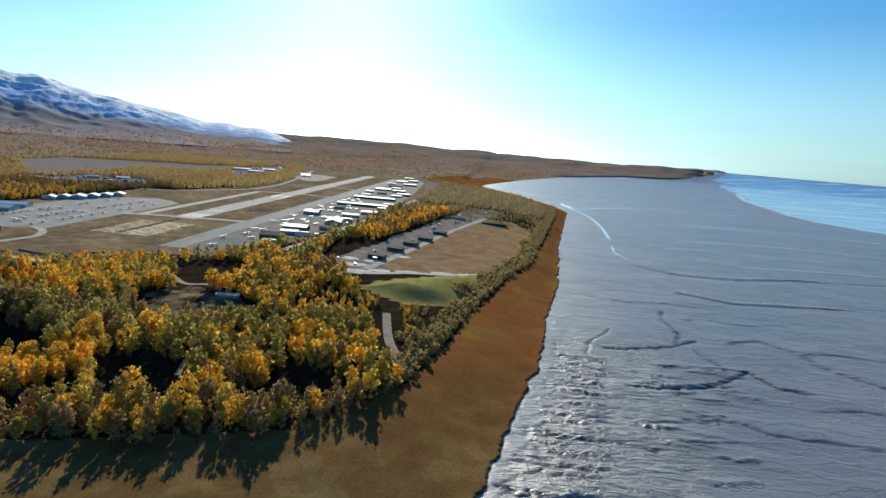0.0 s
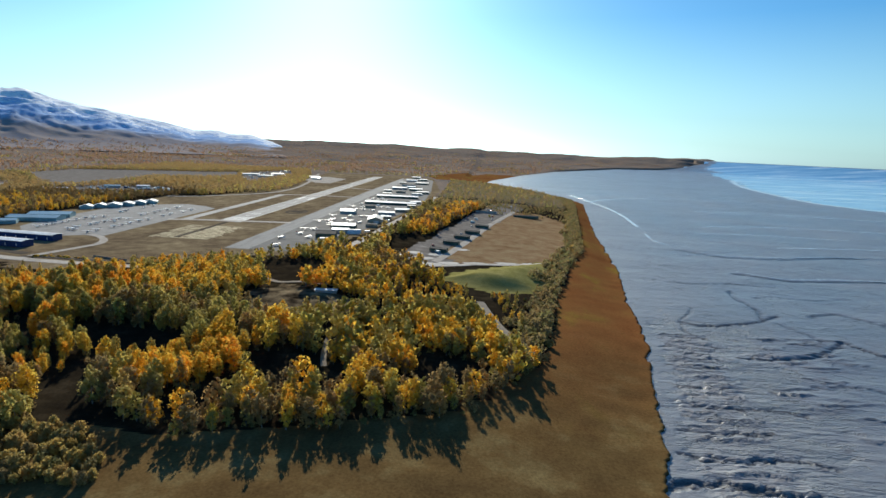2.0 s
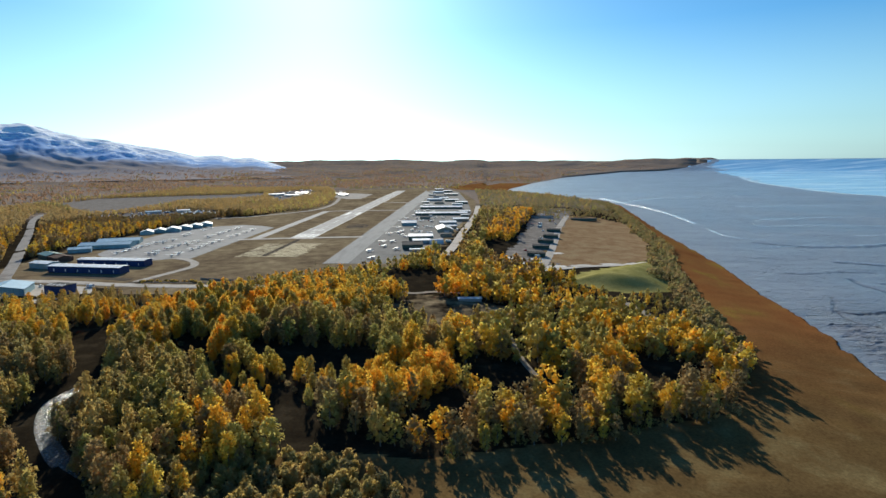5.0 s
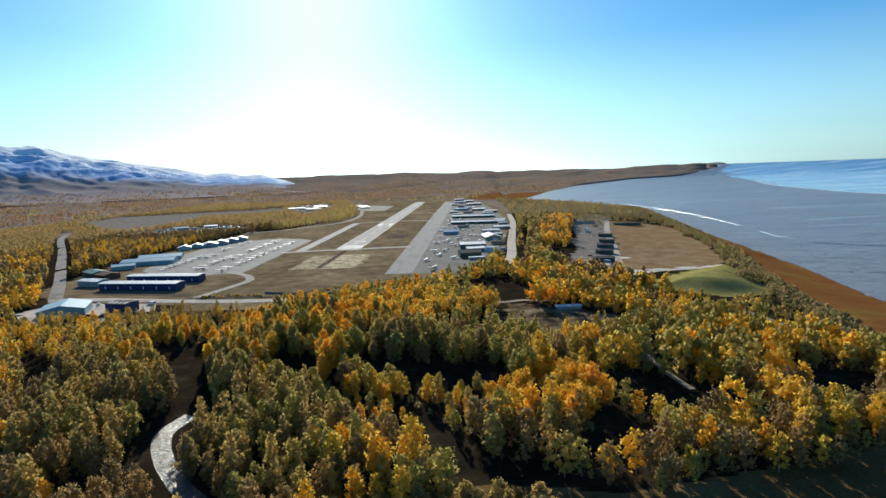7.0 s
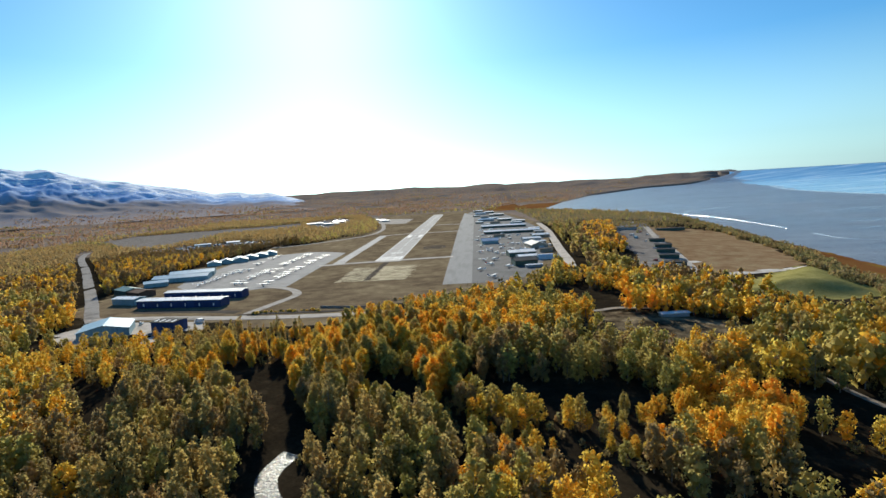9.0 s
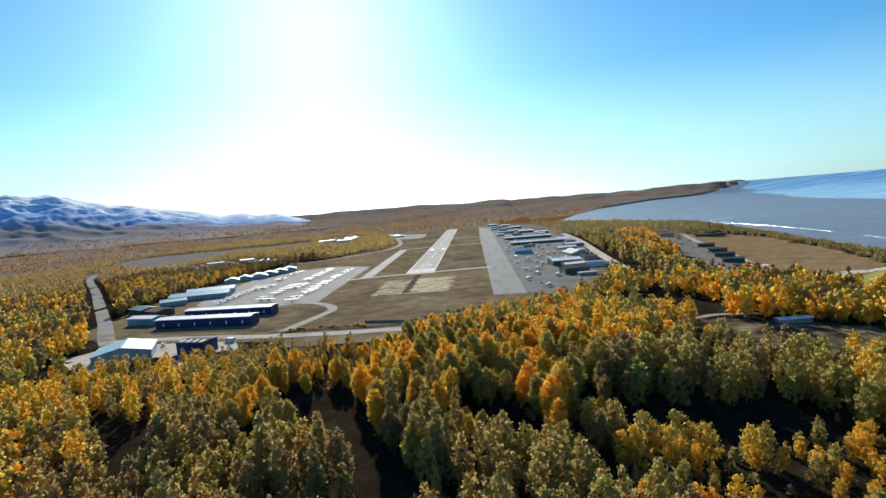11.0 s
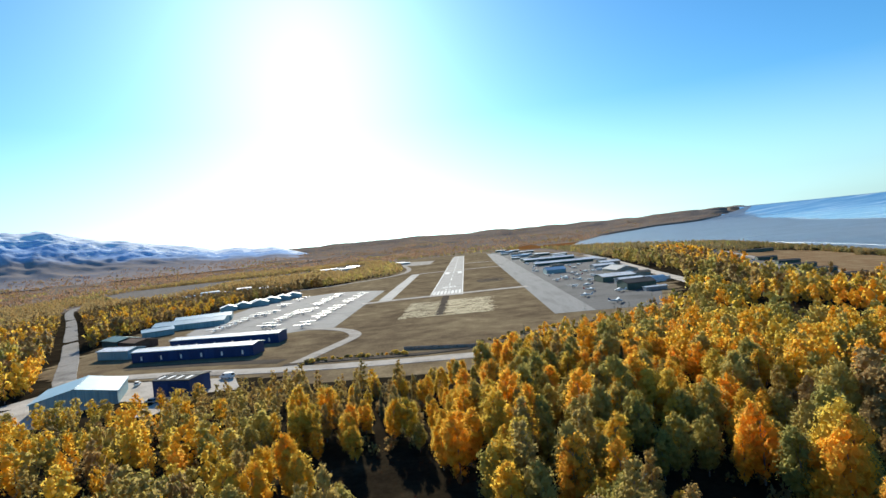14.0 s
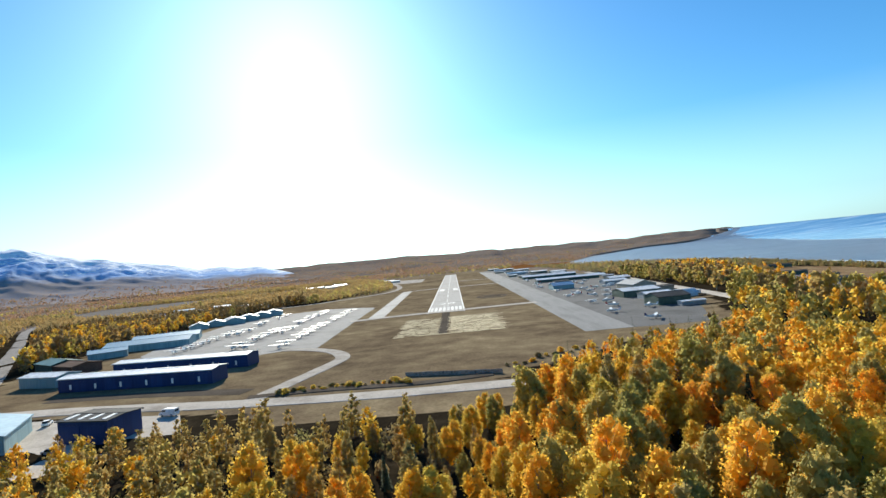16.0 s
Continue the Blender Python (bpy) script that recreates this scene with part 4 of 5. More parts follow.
def choose_kind(x, y, rs):
    n = len(x)
    v = waves(x, y, 130, 40) * 0.75 + waves(x, y, 35, 41) * 0.45 + rs.normal(size=n) * 0.3 + 0.05 + 0.3 * smooth(-430, -360, y)
    kind = np.where(v > 0.05, 0, 2)
    grey = ((1 - smooth(25, 110, x)) * (1 - smooth(-415, -345, y))) + 1.1 * ((x < 12 - (y + 330) * 0.15) & (y > -338) & (y < -270) & (x > -70)) + 0.8 * (line_distance(x, y, [(95, -497), (27, -439)]) < 40)
    kind = np.where(rs.uniform(size=n) < grey * 0.55, np.where((y < -385) & (rs.uniform(size=n) < 0.5), np.where(rs.uniform(size=n) < 0.5, 2, 6), 3), kind)
    kind = np.where((rs.uniform(size=n) < 0.35) & (v < -0.4), 3, kind)
    spr = 0.03 + 0.45 * (line_distance(x, y, [(80, -212), (156, -212)]) < 16)
    kind = np.where(rs.uniform(size=n) < spr, 4, kind)
    fringe = (line_distance(x, y, FRONT) < 26) & (x > 328)
    kind = np.where(fringe | ((x > 340) & (y > 135)) | ((x > 255) & (y > 350)), 5, kind)
    kind = np.where((kind < 2) & (x < -190) & (rs.uniform(size=n) < 0.45), 6, kind)
    vivid = inside(x, y, [(15, -385), (110, -390), (190, -300), (190, -200), (60, -215), (15, -270)])
    kind = np.where((kind == 0) & ~vivid & (rs.uniform(size=n) < 0.3), np.where(rs.uniform(size=n) < 0.7, 2, 6), kind)
    kind = np.where((kind == 2) & vivid & (rs.uniform(size=n) < 0.2), 0, np.where((kind == 0) & vivid & (rs.uniform(size=n) < 0.36), 2, kind))
    kind = np.where((kind < 3) & (x > -190) & (rs.uniform(size=n) < np.where(vivid, 0.2, 0.015)), 1, kind)
    kind = np.where((kind < 3) & (y < -395) & (rs.uniform(size=n) < 0.4), 6, kind)
    kind = np.where((kind != 4) & (x < -190) & (y > -170) & (rs.uniform(size=n) < 0.85), np.where(rs.uniform(size=n) < 0.45 * (y < 150), 0, 6), kind)
    kind = np.where((kind < 3) & (x > 210) & (y > -230) & (rs.uniform(size=n) < 0.5), 6, kind)
    scrub = (x > 330) & (y > 100) | (x > 225) & (y > 380)
    kind = np.where(scrub, np.where(waves(x, y, 60, 95) > 0.6, np.where(rs.uniform(size=n) < 0.5, 6, 2), np.where(rs.uniform(size=n) < 0.15, 4, 5)), kind)
    gold_row = inside(x, y, [(80, -402), (86, -428), (205, -436), (240, -390), (190, -392), (110, -398)])
    kind = np.where((line_distance(x, y, [(-58, -298), (-24, -292), (-2, -292)]) < 12) & (rs.uniform(size=n) < 0.6), 3, kind)
    kind = np.where(np.hypot(x + 2, y + 294) < 4, 4, kind)
    # dark spruces added to stand in for the shaded tree wall here
    kind = np.where((line_distance(x, y, [(108, -214), (135, -188), (165, -187), (190, -215)]) < 11) & (rs.uniform(size=n) < 0.5), 4, kind)
    # duller leaf kinds on this row stand in for its shade
    shade_row = inside(x, y, [(88, -374), (80, -338), (175, -328), (178, -376)])
    kind = np.where(shade_row, np.where(rs.uniform(size=n) < 0.5, 2, np.where(rs.uniform(size=n) < 0.6, 6, 3)), kind)
    kind = np.where(gold_row, np.where(rs.uniform(size=n) < 0.6, 0, np.where(rs.uniform(size=n) < 0.35, 1, 2)), kind)
    strip = (x > 178) & (x < 330) & (y > -165) & (y < 300)
    kind = np.where(strip, np.where(inside(x, y, [(205, -120), (262, -60), (300, 60), (330, 250), (275, 330), (235, 120)]), np.where(rs.uniform(size=n) < 0.3, 1, np.where(rs.uniform(size=n) < 0.4, 0, 6)), np.where(rs.uniform(size=n) < 0.5, 2, np.where(rs.uniform(size=n) < 0.5, 6, 3))), kind)
    return kind


kind = choose_kind(tx, ty, rs)
height = np.where(kind == 5, rs.uniform(4, 7.5, tn), np.where(kind == 4, rs.uniform(7, 13, tn), rs.uniform(10, 16.5, tn) + 2.0 * waves(tx, ty, 42, 44)))
height = np.where(inside(tx, ty, [(245, -310), (365, -305), (365, -238), (245, -238)]), height * 0.5, height)
height = np.where(kind == 3, height * 1.2, height)
height = np.where(inside(tx, ty, [(85, -480), (60, -400), (100, -340), (260, -380), (270, -440)]) & (kind < 3), height * 1.2, height)
height = np.where(inside(tx, ty, [(76, -402), (100, -414), (152, -395), (150, -425), (110, -440), (75, -425)]), height * 0.6, height)
height = np.where(inside(tx, ty, [(85, -395), (85, -425), (205, -430), (205, -395)]), height * 0.8, height)
height *= 1 - 0.05 * (line_distance(tx, ty, FRONT) < 14)
height = np.where((line_distance(tx, ty, [(38, -241), (60, -221), (80, -201), (131, -187), (155, -138)]) < 30) & (kind != 4), height * np.where(tx > 100, 0.85, 0.62), height)
height = np.where((tx < 22) & (tx > -90) & (ty > -325), height * 0.6, np.where((tx < 15) & (tx > -90) & (ty > -375), height * 0.78, np.where((tx <= -60) & (tx > -130) & (ty > -350), height * 0.6, height)))
height = np.where((tx < -215) & (ty > -60), height * 0.72, height)
tz = ground_z(tx, ty)
near_line = line_distance(tx, ty, [(252, -589), (100, -550), (34, -480), (9, -401)])
apart = np.hypot(tx - 32, ty + 348)
single = (apart <= np.sort(apart)[290]) & (tx > -90)

# the trees along the last stretch of the approach, one by one
NAMES = ["birch_tree", "birch_tree", "birch_tree", "cottonwood_tree", "spruce_tree", "shrub", "birch_tree", "birch_tree", "shrub"]
TREE_LABELS = ["golden-leaved birch in full autumn colour", "birch with bright orange autumn leaves", "birch with still half-green olive leaves", "thin grey-green cottonwood losing its leaves",
               "dark green narrow spruce among the birches", "low olive shrub", "birch with dull brown autumn leaves", "birch with dull brown autumn leaves", "low grey-green willow shrub"]
protos = {}
for k, (shape, leaf) in enumerate(KINDS):
    for v in range(3):
        r2 = np.random.RandomState(100 + 7 * k + v)
        n = 1000 if shape == "spruce" else 600 if shape == "shrub" else 2100
        pts = crown_points(shape, r2, n, {"spruce": 0.05, "shrub": 0.045, "cottonwood": 0.0125, "birch": 0.0140}[shape])
        crown = mesh_from("crown", pts, spray_faces(len(pts) // 3), [leaf])
        protos[k, v] = (crown, trunk_mesh(shape, 50 + 7 * k + v))
for i in np.nonzero(single)[0]:
    k = int(kind[i])
    crown, trunk = protos[k, i % 3]
    h = float(height[i])
    e = thing(NAMES[k], pose(float(tx[i]), float(ty[i]), float(tz[i]), rs.uniform(-3, 3), rs.uniform(-3, 3), rs.uniform(0, 360)) @ Matrix.Diagonal((h * 0.92, h * 0.92, h, 1)), TREE_LABELS[k], "tree", "trees of the autumn wood")
    for nm, me in (("trunk", trunk), ("crown", crown)):
        o = new(nm, me)
        o.parent = e

# low bushes on the bank beside the road
bush_pts = crown_points("shrub", np.random.RandomState(77), 700, 0.045)
bush_gold = mesh_from("crown", bush_pts, spray_faces(len(bush_pts) // 3), [LEAF_GOLD])
for k in range(34):
    u = k / 33
    x, y = (-52 + 66 * u, -236 + 2 * math.sin(5 * u) + rs.uniform(-2.5, 2.5)) if k < 22 else (24 + 3.2 * (k - 22), -224 + 2.2 * (k - 22) + rs.uniform(-3, 3))
    k2 = (5, 6, 5, 0)[k % 4]
    crown, trunk = (protos[5, k % 3][0] if k2 == 5 else bush_gold), protos[5, k % 3][1]
    h = rs.uniform(0.8, 2.1)
    e = thing("bush", pose(x, y, 0, 0, 0, rs.uniform(0, 360)) @ Matrix.Diagonal((h * rs.uniform(1.8, 3.6), h * rs.uniform(1.3, 2.0), h, 1)), ("low olive bush on the road bank", "low yellowing bush on the road bank")[k2 != 5], "bush", "bushes along the road bank")
    for nm, me in (("trunk", trunk), ("crown", crown)):
        o = new(nm, me)
        o.parent = e


def wood_mesh(name, xs, ys, zs, hs, ks, count, size, label, seed, trunks=True):
    """Many trees as one mesh: leaf sprays and a tapered stem for each."""
    rs = np.random.RandomState(seed)
    lib = {k: [crown_points(KINDS[k][0], np.random.RandomState(300 + 11 * k + v), count, size if KINDS[k][0] != "spruce" else size * 1.1).reshape(-1, 3, 3) for v in range(6)] for k in range(len(KINDS))}
    vs, mi, tint = [], [], []
    stem = np.array([[[-0.012, -0.007, 0], [0.012, -0.007, 0], [0, 0, 0.75]], [[0.012, -0.007, 0], [0, 0.014, 0], [0, 0, 0.75]], [[0, 0.014, 0], [-0.012, -0.007, 0], [0, 0, 0.75]]])
    for x, y, z, h, k in zip(xs, ys, zs, hs, ks):
        v = lib[k][rs.randint(6)]
        if trunks and k != 4:
            v = np.concatenate([v, stem])
        a = rs.uniform(0, 6.283)
        ca, sa = np.cos(a), np.sin(a)
        wid = h * rs.uniform(0.78, 1.08)
        p = np.stack([(v[..., 0] * ca - v[..., 1] * sa) * wid + x, (v[..., 0] * sa + v[..., 1] * ca) * wid + y, v[..., 2] * h + z - 0.3], -1)
        vs.append(p)
        m = np.full(len(v), k)
        if trunks and k != 4:
            m[-3:] = len(KINDS)
        mi.append(m)
        tint.append(np.full(len(v) * 3, rs.uniform()))
    vs = np.concatenate(vs)
    ob = new(name, mesh_from(name, vs.reshape(-1, 3), spray_faces(len(vs)), LEAVES + [BARK], {"tint": np.concatenate(tint)}, np.concatenate(mi)))
    return tagged(ob, label, "trees", kind="stuff")


rest = ~single
close = (line_distance(tx, ty, [(60, -480), (20, -405), (40, -360)]) < 62) | (line_distance(tx, ty, [(90, -420), (150, -400)]) < 40)
for nm, sel, cnt, size, lab in (("woodland_near", rest & close, 520, 0.0235, "dense autumn birch wood, gold, orange and olive"),
                                ("woodland_near", rest & ~close & (near_line < 190), 225, 0.030, "dense autumn birch wood, gold, orange and olive"),
                                ("woodland", rest & (near_line >= 190) & (ty < -170), 62, 0.052, "autumn birch and cottonwood wood beside the airfield"),
                                ("woodland", rest & (near_line >= 190) & (ty >= -170) & (tx < -150), 64, 0.056, "brown and gold birch wood beside the apron"),
                                ("woodland", rest & (near_line >= 190) & (ty >= -170) & (tx >= -150), 60, 0.07, "brown and gold birch wood along the airfield")):
    wood_mesh(nm, tx[sel], ty[sel], tz[sel], height[sel], kind[sel], cnt, size, lab, 60)

# shrubs along the marsh edge and on rough ground
sx, sy = scatter(300, 560, -390, 700, 3.6, 7)
band = line_distance(sx, sy, FRONT[8:])
keep = inside(sx, sy, LAND_EDGE) & (band < 20 + 6 * waves(sx, sy, 40, 81)) & (rs.uniform(size=len(sx)) < 0.8)
bx, by = scatter(300, 470, 130, 420, 6.5, 8)
kb = inside(bx, by, LAND_EDGE) & (waves(bx, by, 50, 82) + (by - 300) / 120 > 0.2)
ux, uy = scatter(-100, 330, -500, -270, 5.5, 9)
ku = wooded(ux, uy) & (rs.uniform(size=len(ux)) < 0.5)
vx, vy = scatter(70, 185, -512, -465, 4.2, 12)
kv = inside(vx, vy, [(60, -478), (116, -467), (155, -470), (173, -486), (178, -500), (103, -508), (70, -508)]) & (line_distance(vx, vy, [(97, -511), (54, -476)]) > 7)
sx, sy = np.concatenate([sx[keep], bx[kb], ux[ku], vx[kv]]), np.concatenate([sy[keep], by[kb], uy[ku], vy[kv]])
sh = np.concatenate([rs.uniform(3.2, 6.5, keep.sum()), rs.uniform(2.5, 5, kb.sum()), rs.uniform(1.5, 4.2, ku.sum()), rs.uniform(3.5, 6.5, kv.sum())])
n_v = int(kv.sum())
sk = np.where(rs.uniform(size=len(sx)) < 0.22, 6, np.where(rs.uniform(size=len(sx)) < 0.15, 3, 5))
thick = np.arange(len(sx)) >= len(sx) - n_v
wood_mesh("willow_thicket", sx[thick], sy[thick], ground_z(sx[thick], sy[thick]), sh[thick], np.where(rs.uniform(size=n_v) < 0.75, 8, 5), 300, 0.075, "grey-green willow thicket beside the creek mouth", 64, False)
sx, sy, sh, sk = sx[~thick], sy[~thick], sh[~thick], sk[~thick]
wood_mesh("shrubs", sx, sy, ground_z(sx, sy), sh, sk, 48, 0.17, "olive and brown willow shrubs along the marsh edge", 63, False)

# woods farther off
fx, fy = scatter(-900, 660, 300, 1400, 8.6, 2)
ok = wooded(fx, fy)
ax, ay = scatter(-900, -420, -600, 300, 8.4, 3)
ok2 = wooded(ax, ay)
fx, fy = np.concatenate([fx[ok], ax[ok2]]), np.concatenate([fy[ok], ay[ok2]])
fk = choose_kind(fx, fy, rs)
fk = np.where((fk < 4) & (rs.uniform(size=len(fk)) < 0.8), np.where(rs.uniform(size=len(fk)) < 0.2, 2, np.where(rs.uniform(size=len(fk)) < 0.25 + 0.5 * (waves(fx, fy * 1.6, 90, 97) > 0.45), 5, 6)), np.where(fk == 0, 6, fk))
fh = np.where(fk == 5, rs.uniform(4, 7, len(fx)), rs.uniform(7, 11, len(fx)))
fh = np.where(inside(fx, fy, [(-390, 395), (-294, 405), (-228, 540), (-260, 660), (-441, 575)]), fh * 1.25, fh)
row = [p for line in ([(-880, 772), (-748, 806), (-636, 882), (-491, 955), (-400, 1030)], [(-760, 560), (-640, 470), (-540, 360)], [(-190, 1240), (-60, 1262), (60, 1270), (180, 1235)]) for p in ribbon_points(line, 5.0)]
lx, ly = np.array([p.x for p in row]) + rs.uniform(-4, 4, len(row)), np.array([p.y for p in row]) + rs.uniform(-6, 6, len(row))
fx, fy, fk, fh = np.concatenate([fx, lx]), np.concatenate([fy, ly]), np.concatenate([fk, np.where(rs.uniform(size=len(row)) < 0.6, 5, 2)]), np.concatenate([fh, rs.uniform(8, 12, len(row))])
wood_mesh("woodland_far", fx, fy, ground_z(fx, fy), fh, fk, 24, 0.15, "brown and gold autumn woods beyond the airfield", 61, False)


def distant(n, seed):
    rs = np.random.RandomState(seed)
    r = 1500 + 3250 * rs.uniform(size=n) ** 0.8
    a = np.radians(rs.uniform(-62, 50, n))
    x, y = 160 + r * np.sin(a), -540 + r * np.cos(a)
    v = waves(x * 0.4, y, 300, 70) + 0.6 * waves(x, y, 140, 71) + 0.25 * rs.normal(size=n)
    ok = (x < coast_x(y) - 12 - 150 * ((y > 1120) & (y < 2000))) & ~inside(x, y, WOODS) & ~inside(x, y, AIRFIELD) & ~inside(x, y, GREY_FIELD) & ~inside(x, y, GREY_LOT) & (v > -0.15) & (mountain_z(x, y) < 45 + 20 * v) & ((y > 1270) | (x < -760))
    return x[ok], y[ok], v[ok]


dx_, dy_, dv = distant(60000, 9)
streak = waves(dx_ * 0.3, dy_, 210, 72) + 0.5 * waves(dx_ * 0.5, dy_, 90, 73)
dk = np.where(streak > 0.75, np.where(rs.uniform(size=len(dv)) < 0.75, 5, 2), np.where((dv > 0.7) & (rs.uniform(size=len(dv)) < 0.5), 6, 7))
dr = np.hypot(dx_ - 160, dy_ + 540)
wood_mesh("distant_woods", dx_, dy_, np.maximum(ground_z(dx_, dy_), mountain_z(dx_, dy_)), rs.uniform(5, 9, len(dx_)) * (1 - 0.35 * smooth(3000, 4300, dr)), dk, 9, 0.36, "russet autumn woods spread over the far lowland", 62, False)


# ---- buildings ----
def gable(w, d, h, rise, over=0.4, thick=0.18):
    """Roof outline across the depth d, as (y, z)."""
    y = d / 2 + over
    s = rise * y / (d / 2)
    return [(-y, h + rise - s), (0, h + rise), (y, h + rise - s), (y, h + rise - s + thick), (0, h + rise + thick), (-y, h + rise - s + thick)]


def hangar(name, m, w, d, h, rise, wall, roof, label, doors=0, door_mat=None, group="", category="hangar", lights=0, skylights=0):
    """A metal-clad shed, w along x and d along y, with a pitched roof, doors along its front (-y) and a trim line."""
    e = thing(name, m, label, category, group)
    bm = bmesh.new()
    prism(bm, [(-d / 2, -0.3), (d / 2, -0.3), (d / 2, h), (0, h + rise), (-d / 2, h)], -w / 2, w / 2)
    bmesh.ops.recalc_face_normals(bm, faces=bm.faces)
    part("wall", bm, wall, e)
    bm = bmesh.new()
    prism(bm, gable(w, d, h + 0.02, rise), -w / 2 - 0.4, w / 2 + 0.4)
    bmesh.ops.recalc_face_normals(bm, faces=bm.faces)
    roof_part = part("roof", bm, roof, e)
    bm = bmesh.new()
    box(bm, -w / 2 - 0.45, w / 2 + 0.45, -0.35, 0.35, h + rise + 0.12, h + rise + 0.27)
    part("ridge_cap", bm, roof, roof_part)
    for side in (-1, 1):
        bm = bmesh.new()
        yy = side * (d / 2 + 0.4)
        zz = h - rise * 0.8 / d
        box(bm, -w / 2 - 0.42, w / 2 + 0.42, min(yy, yy + side * 0.12), max(yy, yy + side * 0.12), zz - 0.1, zz + 0.25)
        part("eave_trim", bm, PAINT if roof is ROOF_WHITE else roof, roof_part)
    for k in range(skylights):
        bm = bmesh.new()
        x0 = -w / 2 + (k + 0.5) * w / skylights
        y0, y1 = -d / 2 + 0.8, -0.8
        z0, z1 = h + rise * (1 - 2 * -y0 / d) + 0.2, h + rise * (1 - 2 * -y1 / d) + 0.2
        vs = [bm.verts.new(p) for p in ((x0 - 0.6, y0, z0), (x0 + 0.6, y0, z0), (x0 + 0.6, y1, z1), (x0 - 0.6, y1, z1), (x0 - 0.6, y0, z0 + 0.1), (x0 + 0.6, y0, z0 + 0.1), (x0 + 0.6, y1, z1 + 0.1), (x0 - 0.6, y1, z1 + 0.1))]
        for f in ((4, 5, 6, 7), (0, 1, 5, 4), (1, 2, 6, 5), (2, 3, 7, 6), (3, 0, 4, 7)):
            bm.faces.new([vs[i] for i in f])
        part("skylight", bm, PAINT, roof_part, "pale translucent roof strip")
    if doors:
        step = w / doors
        for k in range(doors):
            bm = bmesh.new()
            x0 = -w / 2 + k * step + step * 0.12
            box(bm, x0, x0 + step * 0.76, -d / 2 - 0.08, -d / 2 + 0.02, 0.05, h * 0.8)
            part("door", bm, door_mat or wall, e)
    for k in range(lights):
        bm = bmesh.new()
        x0 = -w / 2 + (k + 0.5) * w / lights
        box(bm, x0 - 0.45, x0 + 0.45, -d / 2 - 0.14, -d / 2 + 0.02, 1.0, 3.0)
        part("window", bm, PAINT, e, "pale painted side door")
    return e


def at(x, y, yaw=0, z=None):
    return pose(x, y, float(ground_z(x, y)) + 0.05 if z is None else z, 0, 0, yaw)


hangar("hangar", at(-120, -197, -7.5), 67, 11, 5.3, 0.7, BLUE, ROOF_WHITE, "long dark blue metal hangar row with a white roof", 10, BLUE, "blue hangar rows", lights=6)
hangar("hangar", at(-118, -165, -6), 65, 11, 5.3, 0.7, BLUE, ROOF_WHITE, "long dark blue metal hangar row with a white roof", 10, BLUE, "blue hangar rows", lights=6)
hangar("hangar", at(-89, -271, -13), 16, 11, 6.0, 0.4, BLUE, ROOF_DARK, "dark blue shed with a flat dark roof beside the yard", 2, BLUE, skylights=4)
hangar("shed", at(-125, -274, -65), 25, 26, 4.8, 2.8, WALL_TEAL, ROOF_TEAL, "large teal metal workshop with a pale blue roof", 2, WALL_GREY, category="shed")
hangar("shed", at(-173, -177, -16), 22, 11, 4.6, 1.0, WALL_TEAL, ROOF_WHITE, "small blue-grey shed with a pale roof", 2, category="shed")
hangar("shed", at(-201.8, -132.3, -35), 22, 14, 4.5, 1.6, WALL_DARK, ROOF_GREEN, "dark green shed with a green roof", 1, category="shed")
hangar("shed", at(-186.6, -141.5, -30), 24, 14, 4, 1.4, ROOF_RUST, ROOF_RUST, "brown shed with a rusty roof", 1, category="shed")
hangar("hangar", at(-201, -92, 30), 20, 15, 3.6, 1.5, WALL_TEAL, ROOF_TEAL, "teal metal hangar at the apron edge", 1, group="teal hangars")
hangar("hangar", at(-191.7, -62, 14), 50, 22, 4.0, 2.0, WALL_TEAL, ROOF_TEAL, "teal metal hangar at the apron edge", 3, group="teal hangars")
hangar("hangar", at(-196.4, -32, 20), 42, 22, 4.0, 2.0, WALL_TEAL, ROOF_TEAL, "teal metal hangar at the apron edge", 3, group="teal hangars")
for k in range(4):
    hangar("hangar", at(-213 + 8 * k, 51 + 15 * k, 112), 14, 15, 3.4, 2.4, WALL_TEAL, ROOF_WHITE, "small blue-grey hangar with a pale gable roof", 1, group="small gable hangars")
for k in range(4):
    hangar("hangar", at(-192 + 5 * k, 77 + 20 * k, 112), 16, 17, 3.6, 2.4, WALL_TEAL, ROOF_WHITE, "small blue-grey hangar with a pale gable roof", 1, group="small gable hangars")
# east side
def quonset(m, w, r):
    """A round-roofed shed, w long, of radius r, with its round ends to the left and right."""
    e = thing("shed", m, "round-roofed white metal shed among the hangars", "shed")
    arc = [(r * math.cos(math.pi * i / 12), 0.9 * r * math.sin(math.pi * i / 12)) for i in range(13)]
    bm = bmesh.new()
    prism(bm, arc, -w / 2, w / 2)
    bmesh.ops.recalc_face_normals(bm, faces=bm.faces)
    part("roof", bm, ROOF_WHITE, e)
    for x in (-w / 2 - 0.06, w / 2):
        bm = bmesh.new()
        prism(bm, [(y * 0.96, z * 0.96) for y, z in arc], x, x + 0.06)
        bmesh.ops.recalc_face_normals(bm, faces=bm.faces)
        part("end_wall", bm, WALL_GREY, e)
    bm = bmesh.new()
    box(bm, -w / 2 - 0.12, -w / 2 - 0.04, -r * 0.45, r * 0.45, 0.05, r * 0.55)
    part("door", bm, WALL_TEAL, e)
    return e


